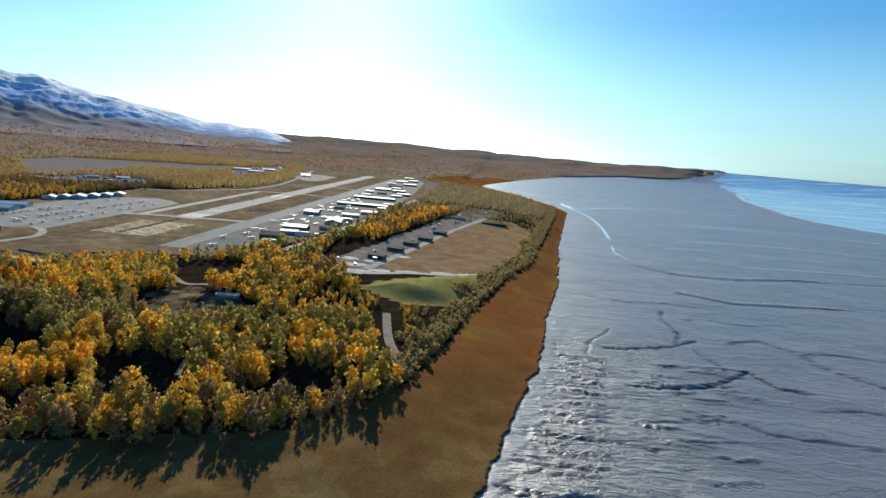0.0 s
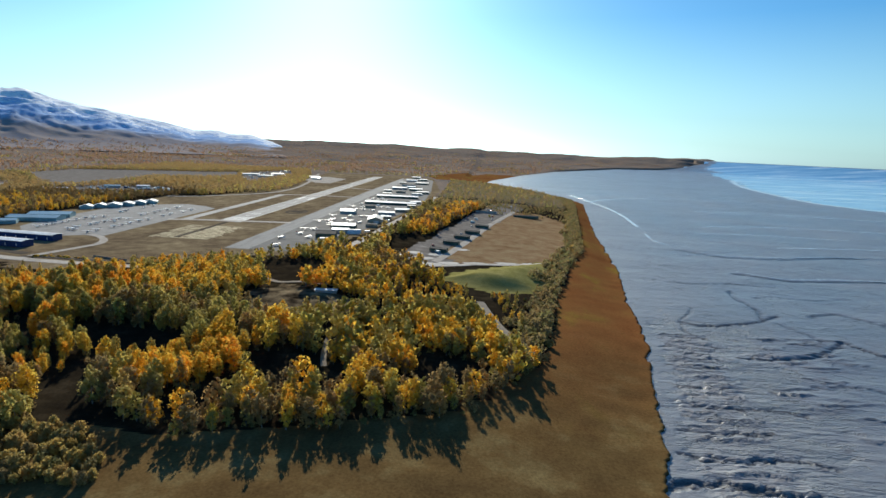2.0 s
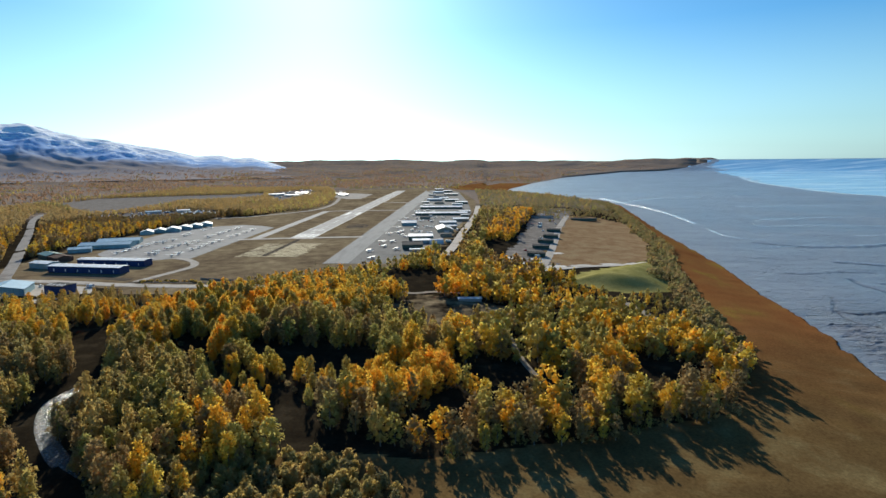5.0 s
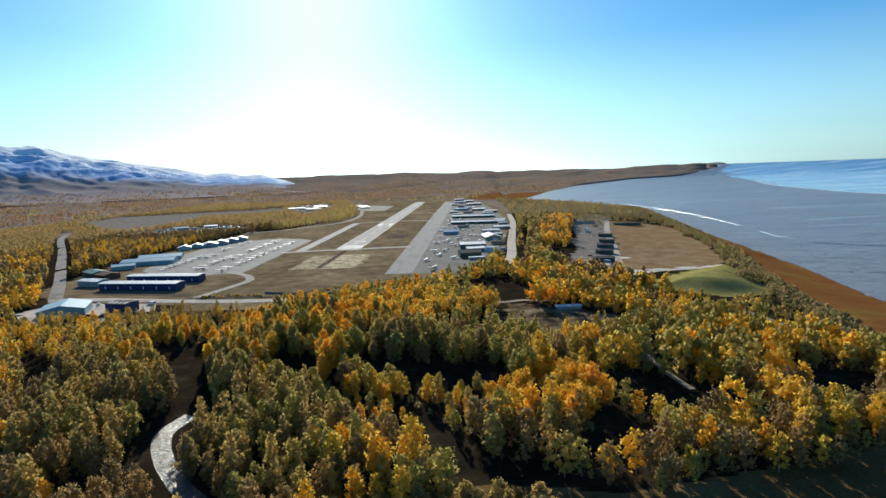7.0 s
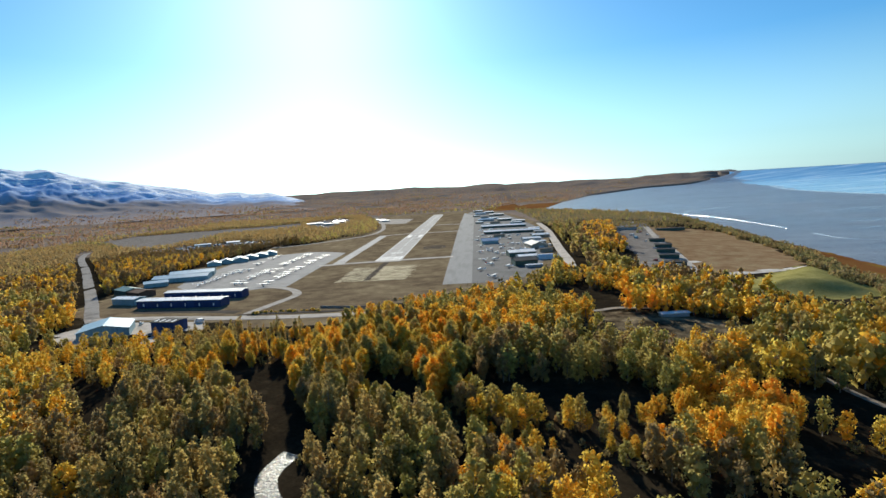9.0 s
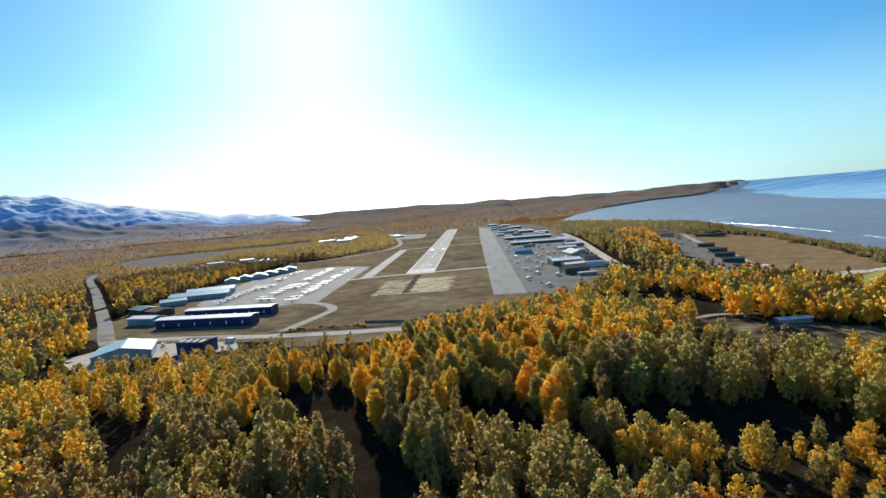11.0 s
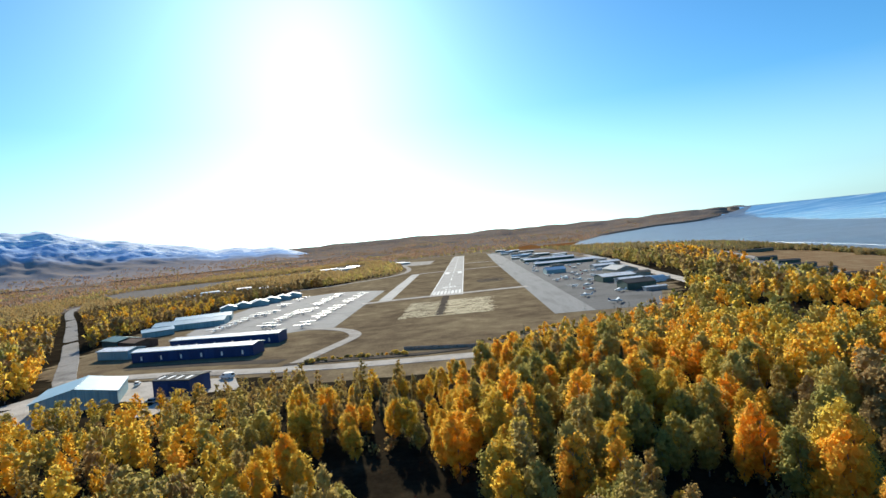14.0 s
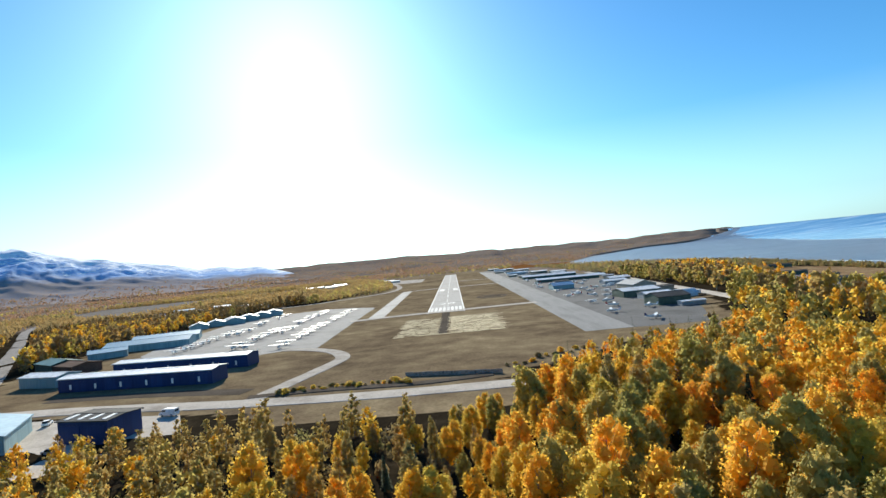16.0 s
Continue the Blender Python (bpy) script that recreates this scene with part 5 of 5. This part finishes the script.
hangar("hangar", at(139.5, -72, 8), 21, 18, 4.8, 2.2, WALL_DARK, ROOF_DARK, "dark green hangar with a grey gable roof", 2)
hangar("shed", at(146, -92, 8), 15, 5, 2.4, 0.4, WALL_GREY, ROOF_WHITE, "low shed with a white roof", 2, category="shed")
hangar("hangar", at(146, -34, 8), 19, 14, 3.6, 1.2, WALL_GREY, ROOF_WHITE, "grey hangar with a white roof", 2)
hangar("hangar", at(143, -3, 6), 28, 22, 4.6, 1.6, WALL_DARK, ROOF_WHITE, "dark green hangar with a broad white roof", 3)
quonset(at(163, -40, 8), 15, 5.5)
hangar("hangar", at(168, 72, 98), 34, 20, 3.8, 3.2, WALL_TAN, ROOF_GREY, "tan hangar with a pale grey gable roof", 1)
hangar("hangar", at(171, 150, 8), 24, 14, 3.4, 1.4, WALL_GREY, ROOF_WHITE, "grey hangar with a white roof", 2)
hangar("hangar", at(189, 196, 8), 24, 16, 3.6, 1.5, WALL_TAN, ROOF_WHITE, "tan hangar with a white roof", 2)
hangar("hangar", at(116, 142, 4), 21, 20, 4.0, 2.6, WALL_TEAL, ROOF_BLUE, "bright blue-roofed hangar on the apron", 1)
hangar("hangar", at(157, 292, 0), 88, 15, 3.6, 1.7, WALL_DARK, ROOF_WHITE, "long low hangar row with a white roof", 10, group="long white hangar rows")
hangar("hangar", at(152, 420, 0), 80, 16, 3.6, 1.9, WALL_DARK, ROOF_WHITE, "long low hangar row with a white roof", 10, group="long white hangar rows")
for x, y, w, rf in ((128, 640, 34, ROOF_BLUE), (168, 620, 30, ROOF_WHITE), (190, 545, 26, ROOF_WHITE), (136, 760, 34, ROOF_DARK), (162, 845, 36, ROOF_WHITE), (124, 950, 30, ROOF_BLUE), (150, 1010, 26, ROOF_WHITE), (120, 1120, 28, ROOF_WHITE)):
    hangar("hangar", at(x, y, 4), w, 20, 4.2, 1.0, WALL_DARK if rf is ROOF_WHITE else WALL_GREY, rf, "distant hangar at the far end of the apron", 1)
for x, y, w, d, rf in ((133, 228, 16, 10, ROOF_DARK), (196, 262, 14, 12, ROOF_GREY), (122, 480, 18, 12, ROOF_GREY), (182, 500, 22, 12, ROOF_WHITE), (112, 560, 16, 12, ROOF_WHITE), (177, 104, 14, 9, ROOF_WHITE),
                       (172, 20, 14, 10, ROOF_DARK), (196, 330, 18, 12, ROOF_WHITE), (148, 700, 22, 14, ROOF_WHITE), (112, 840, 20, 14, ROOF_GREY), (143, 540, 20, 12, ROOF_DARK)):
    hangar("shed", at(x, y, 6), w, d, 3.4, 0.8, WALL_GREY if w > 20 else WALL_TAN, rf, "small metal-clad shed among the hangars", 1, category="shed", group="small sheds of the east side")
# the range
for x, y in ((310, 74), (297, 16), (285, -25), (274, -65), (263, -111)):
    hangar("shelter", at(x, y, -12), 17, 8, 3.2, 0.7, WALL_DARK, ROOF_DARK, "low dark-roofed shooting range shelter", 0, group="range shelters", category="shelter")
hangar("shelter", at(384, 236, -4), 40, 7, 3.4, 0.6, WALL_DARK, ROOF_DARK, "long dark-roofed range shelter below the shrubs", 0, category="shelter")
hangar("shelter", at(320, 244, -8), 34, 8, 3.2, 0.6, WALL_GREY, ROOF_DARK, "grey range building with a dark roof", 2, category="shelter")
hangar("shed", at(196, -289, 4), 15, 4, 1.9, 0.3, WALL_GREY, ROOF_WHITE, "long low pale-roofed shed in a clearing", 2, category="shed")


# ---- markings to read ----
def painted_text(body, x, y, size, stretch):
    cu = bpy.data.curves.new("runway_number", "FONT")
    cu.body, cu.size, cu.extrude, cu.align_x = body, size, 0.01, "CENTER"
    cu.materials.append(WORN_PAINT)
    ob = new("runway_number", cu)
    ob.location, ob.scale = (x, y, 0.14), (1, stretch, 1)
    return tagged(ob, "large worn white painted runway characters", "marking", kind="structure")


painted_text("20", 0, 76, 15, 1.5)
painted_text("R", 0, 52, 12, 1.4)

# the dark worn ring beside the runway
bm = bmesh.new()
for k in range(40):
    a0, a1 = 6.2832 * k / 40, 6.2832 * (k + 1) / 40
    vs = [bm.verts.new((44 + r * math.cos(a), 128 + 1.7 * r * math.sin(a), 0.05)) for r, a in ((11, a0), (15, a0), (15, a1), (11, a1))]
    bm.faces.new(vs)
bmesh.ops.recalc_face_normals(bm, faces=bm.faces)
tagged(part("segmented_circle", bm, DARK_GRAVEL), "dark ring of bare soil round the wind marker", "marking", kind="structure")
slab("soil_patch", [(34, 118), (52, 116), (54, 136), (38, 140)], DARK_GRAVEL, 0.04, "dark bare soil patch in the grass", "ground cover")
ribbon("wheel_track", [(0, -4), (0, -60), (-1, -122)], 6, DARK_GRAVEL, "dark worn strip between the straw mats", 0.05)


# ---- water on the ground ----
ribbon("creek", [(112, -506), (97, -495), (62, -475)], 3.2, CREEK, "narrow glinting creek among the willows", 0.12, "water")
ribbon("creek", [(62, -475), (52, -467), (38, -452), (30, -437), (33, -424)], 6.5, CREEK, "shallow glinting creek among the trees", 0.12, "water")
for line, w in (([(580, 905), (590, 800), (592, 735), (612, 760), (651, 828), (773, 935), (923, 1002), (1150, 1060)], 9), ([(592, 928), (697, 1043), (787, 1086), (900, 1120)], 7), ([(591, 720), (601, 591), (593, 422), (575, 274)], 6), ([(563, 195), (554, 137), (560, 100), (589, 81)], 3),
                ([(551, 25), (612, 31), (672, 35), (767, 65), (843, 61), (960, 74), (1100, 70)], 2.6), ([(575, -60), (610, -91), (673, -80), (745, -76), (860, -60)], 2.2), ([(700, 330), (900, 380), (1150, 360), (1400, 420)], 6), ([(720, 120), (900, 150), (1100, 130)], 4),
                ([(800, 620), (1000, 640), (1200, 610), (1350, 640)], 8), ([(650, 230), (760, 250), (900, 240)], 4)):
    ribbon("tidal_channel", line, w, SKY_BRIGHT_WATER, "thin water-filled channel across the mudflat", 0.12, "water", 12)
ribbon("tidal_channel", [(1690, 150), (1530, 700), (1400, 1000), (1376, 1137), (1432, 1435), (1552, 1955), (1750, 2500)], 26, SKY_BRIGHT_WATER, "shallow water along the tide's edge, sky brightness put into its colour", 0.12, "water", 20)
ribbon("forest_path", [(216, -354), (220, -384), (224, -400)], 3, EARTH_PATH, "pale sandy path in a clearing", 0.06)
ribbon("forest_path", [(302, -269), (314, -323), (331, -359)], 6, EARTH_PATH, "pale sandy path in a clearing", 0.06)
ribbon("forest_path", [(140, -258), (156, -271), (172, -267), (192, -270)], 4.5, EARTH_PATH, "pale sandy path in a clearing", 0.06)
ribbon("range_track", [(240, -182), (268, -172), (300, -150), (330, -136), (366, -118)], 7, GRAVEL, "pale bare track along the range", 0.1)
ribbon("range_track", [(262, -160), (275, -110), (300, 0), (325, 120), (370, 300)], 8, GRAVEL, "pale bare track along the range", 0.1)


# bare trampled patches beside the range
for k, (x, y, a, b) in enumerate(((258, -172, 13, 6), (276, -158, 11, 4), (250, -150, 12, 5), (240, -128, 9, 5), (300, -146, 12, 3.5), (330, -132, 12, 3), (355, -121, 10, 3), (262, -128, 10, 4), (285, -90, 9, 4))):
    rnd = random.Random(k)
    ring = []
    for i in range(14):
        t = 6.2832 * i / 14
        q = rnd.uniform(0.7, 1.2)
        ring.append((x + a * q * math.cos(t + 0.5), y + b * q * math.sin(t) + 0.45 * a * math.cos(t)))
    zs = [float(ground_z(px, py)) for px, py in ring]
    bm = bmesh.new()
    mid_v = bm.verts.new((x, y, float(ground_z(x, y)) + 0.16))
    vs = [bm.verts.new((px, py, z + 0.06)) for (px, py), z in zip(ring, zs)]
    for i in range(14):
        bm.faces.new((mid_v, vs[i], vs[(i + 1) % 14]))
    bmesh.ops.recalc_face_normals(bm, faces=bm.faces)
    tagged(part("bare_patch", bm, PALE_SAND), "pale bare patch of trampled sand", "ground cover", kind="structure")


# ---- aircraft ----
def tube(bm, sections):
    """A body through sections (y, half width, low z, high z), rounded."""
    rings = []
    for y, w, lo, hi in sections:
        ring = []
        for i in range(10):
            a = 6.2832 * i / 10
            ring.append(bm.verts.new((w * math.cos(a) * (1 if abs(math.cos(a)) < 0.9 else 0.97), y, (lo + hi) / 2 + (hi - lo) / 2 * math.sin(a))))
        rings.append(ring)
    for a, b in zip(rings[:-1], rings[1:]):
        for i in range(10):
            bm.faces.new((a[i], a[(i + 1) % 10], b[(i + 1) % 10], b[i]))
    bm.faces.new(rings[0])
    bm.faces.new(rings[-1][::-1])
    bmesh.ops.recalc_face_normals(bm, faces=bm.faces)


def wing_plate(bm, pts, z0, z1):
    lo = [bm.verts.new((x, y, z0)) for x, y in pts]
    hi = [bm.verts.new((x * 0.995, y, z1)) for x, y in pts]
    bm.faces.new(hi)
    bm.faces.new(lo[::-1])
    for i in range(len(pts)):
        j = (i + 1) % len(pts)
        bm.faces.new((lo[i], lo[j], hi[j], hi[i]))
    bmesh.ops.recalc_face_normals(bm, faces=bm.faces)


def wheel(bm, x, y, r, w):
    a = [bm.verts.new((x - w / 2, y + r * math.cos(6.2832 * i / 12), r + r * math.sin(6.2832 * i / 12))) for i in range(12)]
    b = [bm.verts.new((x + w / 2, v.co.y, v.co.z)) for v in a]
    bm.faces.new(a)
    bm.faces.new(b[::-1])
    for i in range(12):
        bm.faces.new((a[i], a[(i + 1) % 12], b[(i + 1) % 12], b[i]))
    bmesh.ops.recalc_face_normals(bm, faces=bm.faces)


def light_aircraft(m, stripe, label):
    e = thing("light_aircraft", m, label, "aircraft", "parked light aircraft")
    bm = bmesh.new()
    tube(bm, [(3.1, 0.2, 1.0, 1.4), (2.9, 0.45, 0.75, 1.6), (1.9, 0.55, 0.6, 1.75), (1.2, 0.58, 0.55, 2.15), (0.0, 0.58, 0.55, 2.2), (-1.4, 0.45, 0.75, 1.9), (-4.4, 0.12, 1.25, 1.6), (-4.8, 0.08, 1.35, 1.6)])
    part("fuselage", bm, PLANE_WHITE, e)
    bm = bmesh.new()
    wing_plate(bm, [(-5.5, 0.15), (-5.4, 1.0), (-1.5, 1.3), (1.5, 1.3), (5.4, 1.0), (5.5, 0.15), (5.3, -0.15), (1.5, -0.35), (-1.5, -0.35), (-5.3, -0.15)], 2.18, 2.36)
    part("wing", bm, PLANE_WHITE, e)
    bm = bmesh.new()
    wing_plate(bm, [(-1.7, -4.3), (-1.5, -3.85), (1.5, -3.85), (1.7, -4.3), (1.6, -4.8), (-1.6, -4.8)], 1.45, 1.53)
    part("tailplane", bm, PLANE_WHITE, e)
    bm = bmesh.new()
    prism(bm, [(-3.4, 1.55), (-4.9, 1.45), (-5.1, 2.9), (-4.5, 2.95)], -0.05, 0.05)
    bmesh.ops.recalc_face_normals(bm, faces=bm.faces)
    part("fin", bm, stripe, e)
    for x in (-1, 1):
        bm = bmesh.new()
        limb(bm, (x * 0.55, 0.6, 0.9), (x * 2.9, 0.6, 2.2), 0.06, 0.05, 5)
        part("wing_strut", bm, METAL, e)
        bm = bmesh.new()
        limb(bm, (x * 0.4, 0.3, 0.8), (x * 1.15, 0.3, 0.25), 0.06, 0.05, 5)
        part("gear_leg", bm, METAL, e)
        bm = bmesh.new()
        wheel(bm, x * 1.15, 0.3, 0.24, 0.16)
        part("wheel", bm, RUBBER, e)
    bm = bmesh.new()
    wheel(bm, 0, 2.4, 0.2, 0.14)
    part("wheel", bm, RUBBER, e)
    bm = bmesh.new()
    box(bm, -0.95, 0.95, 3.1, 3.16, 1.12, 1.28)
    part("propeller", bm, RUBBER, e)
    bm = bmesh.new()
    prism(bm, [(1.25, 1.75), (1.95, 1.72), (1.3, 2.16), (0.2, 2.17), (0.2, 1.75)], -0.585, 0.585)
    bmesh.ops.recalc_face_normals(bm, faces=bm.faces)
    part("window", bm, GLASS_DARK, e)
    return e


ROWS_OF_AIRCRAFT = {-153: (-107, -96, -86, -75, -64, -50, -36, -21, 28, 40, 81, 104), -145: (-33, -16), -118: (-110, -98, -79, -68, -54, -40, -29), -110: (-113, -49, -27), -116: (12, 22, 41, 56, 71, 94, 106), -88: (-124, -109, -84, -70, -54, -37, -20, 13, 31, 59, 82)}
EAST_AIRCRAFT = ((97, -96), (109, -64), (114, -31), (124, -85), (111, 48), (118, 25), (102, 179), (111, 270), (108, -138), (102, -32), (101, 36), (103, 100), (114, 62), (126, 70), (137, 54), (128, 102), (142, 108), (118, 182), (129, 186), (105, 226), (120, 222),
                 (148, 232), (110, 345), (125, 350), (140, 346), (112, 372), (128, 378), (150, 106), (136, 24), (125, 8), (152, 44), (146, 180), (160, 230))
first = {}
rnd = random.Random(4)
spots = [(x, y) for x, ys in ROWS_OF_AIRCRAFT.items() for y in ys] + list(EAST_AIRCRAFT)
for k, (x, y) in enumerate(spots):
    m = pose(x + rnd.uniform(-1, 1), y, 0.08, 0, 0, (rnd.choice((8, 172, 188)) if x < 0 else rnd.choice((70, 255, 30))) + rnd.uniform(-9, 9))
    look_k = k % 3
    if look_k not in first:
        first[look_k] = light_aircraft(m, (PLANE_WHITE, RED, BLUE)[look_k], ("white high-wing light aircraft tied down on the apron", "white light aircraft with a red fin on the apron", "white light aircraft with a dark blue fin on the apron")[look_k])
    else:
        copy_thing(first[look_k], m)


# ---- vehicles ----
def car(m, paint, label):
    e = thing("car", m, label, "car", "parked vehicles")
    bm = bmesh.new()
    prism(bm, [(-2.2, 0.35), (2.2, 0.35), (2.25, 0.75), (1.9, 0.98), (-2.1, 1.0), (-2.25, 0.7)], -0.9, 0.9)
    bmesh.ops.recalc_face_normals(bm, faces=bm.faces)
    part("body", bm, paint, e)
    bm = bmesh.new()
    prism(bm, [(-1.9, 0.98), (1.15, 0.98), (0.5, 1.55), (-1.6, 1.6)], -0.78, 0.78)
    bmesh.ops.recalc_face_normals(bm, faces=bm.faces)
    cab = part("cabin", bm, GLASS_DARK, e)
    bm = bmesh.new()
    box(bm, -0.74, 0.74, -1.55, 0.45, 1.58, 1.64)
    part("roof_panel", bm, paint, e)
    for x in (-0.85, 0.85):
        for y in (-1.35, 1.35):
            bm = bmesh.new()
            wheel(bm, x, y, 0.34, 0.22)
            part("wheel", bm, RUBBER, e)
    return e


paints = [(PLANE_WHITE, "white parked car on bare gravel"), (RED, "dusty red parked car on gravel"), (WALL_GREY, "grey parked pickup with a closed bed"), (BLUE, "dark blue parked car on gravel")]


def van(m):
    e = thing("van", m, "white panel van parked on the yard", "van", "parked vehicles")
    bm = bmesh.new()
    prism(bm, [(-2.9, 0.4), (2.8, 0.4), (2.85, 1.1), (2.1, 1.35), (1.3, 2.25), (-2.8, 2.35), (-2.95, 1.2)], -1.0, 1.0)
    bmesh.ops.recalc_face_normals(bm, faces=bm.faces)
    shell = part("body", bm, PLANE_WHITE, e)
    for x in (-1.012, 1.0):
        bm = bmesh.new()
        prism(bm, [(0.3, 1.4), (1.9, 1.4), (1.3, 2.05), (0.3, 2.05)], x, x + 0.012)
        bmesh.ops.recalc_face_normals(bm, faces=bm.faces)
        part("side_window", bm, GLASS_DARK, shell)
    bm = bmesh.new()
    box(bm, -0.85, 0.85, -2.97, -2.9, 1.4, 2.1)
    part("rear_window", bm, GLASS_DARK, shell)
    for x in (-0.92, 0.92):
        for y in (-1.8, 1.8):
            bm = bmesh.new()
            wheel(bm, x, y, 0.38, 0.24)
            tyre = part("wheel", bm, RUBBER, e)
            bm = bmesh.new()
            wheel(bm, x + (0.06 if x > 0 else -0.06), y, 0.2, 0.16)
            for v in bm.verts:
                v.co.z += 0.18
            part("rim", bm, METAL, tyre)
    return e


van(pose(-80, -253.5, 0.12, 0, 0, 75))
cars = [car(pose(-118, -252, 0.14, 0, 0, 20), *paints[0])]
cars += [car(pose(-96 + 2, -283, 0.12, 0, 0, 70), *paints[2]), car(pose(250, -150, float(ground_z(250, -150)), 0, 0, 30), *paints[1]), car(pose(170, -40, 0.08, 0, 0, 12), *paints[3])]
for poly, n in ((LOTS, 26), (GREY_LOT, 30), (RANGE_GRAVEL, 12)):
    xs, ys = [p[0] for p in poly], [p[1] for p in poly]
    made = 0
    while made < n:
        x, y = rnd.uniform(min(xs), max(xs)), rnd.uniform(min(ys), max(ys))
        if bool(inside(x, y, poly)):
            c0 = cars[rnd.choice((0, 0, 0, 1, 2, 3))]
            copy_thing(c0, pose(x, y, float(ground_z(x, y)) + 0.02, 0, 0, rnd.choice((20, 110)) + rnd.uniform(-8, 8)))
            made += 1
for x, y, w, yaw, rf in ((-410, 250, 40, 20, ROOF_WHITE), (-368, 338, 26, 30, ROOF_TEAL), (-328, 368, 22, 30, ROOF_WHITE), (-328, 888, 46, 30, ROOF_WHITE), (-278, 958, 34, 20, ROOF_TEAL), (-268, 838, 40, 20, ROOF_WHITE), (-130, 850, 26, 10, ROOF_TEAL), (-150, 905, 30, 10, ROOF_WHITE)):
    hangar("shed", at(x, y, yaw), w, 12, 4, 1.2, WALL_GREY, rf, "pale-roofed shed on a gravel lot beyond the trees", 1, category="shed")

# the low bank and board fence between road and field
fence = thing("board_fence", pose(6, -230.5, 0, 0, 0, -14), "grey weathered board fence beside the road", "fence")
for k in range(34):
    bm = bmesh.new()
    box(bm, -18 + k, -18 + k + 0.95, -0.05, 0.05, -0.1, 1.4 + 0.06 * math.sin(k * 7.3))
    part("board", bm, BARK, fence)
for k in range(9):
    bm = bmesh.new()
    box(bm, -18 + 4.2 * k, -17.85 + 4.2 * k, 0.06, 0.2, -0.2, 1.3)
    part("post", bm, BARK, fence)
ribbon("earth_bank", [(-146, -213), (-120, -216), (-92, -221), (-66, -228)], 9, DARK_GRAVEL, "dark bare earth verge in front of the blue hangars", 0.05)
ribbon("earth_bank", [(-62, -238), (-40, -236.5), (-6, -239), (18, -235)], 5, DARK_GRAVEL, "dark earth bank along the road", 0.25)


# ---- stored containers and trailers ----
def container(m, coat, label):
    e = thing("shipping_container", m, label, "container", "stored containers")
    bm = bmesh.new()
    box(bm, -3.0, 3.0, -1.2, 1.2, 0.12, 2.55)
    part("body", bm, coat, e)
    for y in (-1.2, 1.2):
        for k in range(12):
            bm = bmesh.new()
            x0 = -2.85 + 0.5 * k
            box(bm, x0, x0 + 0.2, y - 0.04, y + 0.04, 0.3, 2.4)
            part("rib", bm, coat, e)
    for y in (-0.6, 0.6):
        bm = bmesh.new()
        box(bm, 3.0, 3.06, y - 0.57, y + 0.57, 0.2, 2.48)
        leaf = part("door", bm, coat, e)
        bm = bmesh.new()
        box(bm, 3.06, 3.1, y - 0.03, y + 0.03, 0.3, 2.4)
        part("lock_bar", bm, METAL, leaf)
    return e


stock = [container(pose(-388, 330, float(ground_z(-388, 330)), 0, 0, 40), PLANE_WHITE, "white shipping container on a gravel lot"),
         container(pose(-366, 339, float(ground_z(-366, 339)), 0, 0, 40), BLUE, "dark blue shipping container on a gravel lot"),
         container(pose(-344, 348, float(ground_z(-344, 348)), 0, 0, 130), ROOF_TEAL, "pale teal shipping container on a gravel lot")]
for poly, n in ((LOTS, 40), (GREY_LOT, 26), (RANGE_GRAVEL, 5)):
    xs, ys = [p[0] for p in poly], [p[1] for p in poly]
    made = 0
    while made < n:
        x, y = rnd.uniform(min(xs), max(xs)), rnd.uniform(min(ys), max(ys))
        if bool(inside(x, y, poly)):
            copy_thing(stock[rnd.choice((0, 0, 1, 2))], pose(x, y, float(ground_z(x, y)) + 0.02, 0, 0, rnd.choice((35, 125)) + rnd.uniform(-6, 6)))
            made += 1
for x, y, yaw in ((176, -30, 10), (172, 52, 8), (185, 75, 95), (160, 120, 8), (188, 200, 98), (140, 262, 5)):
    copy_thing(stock[0], pose(x, y, 0.08, 0, 0, yaw))
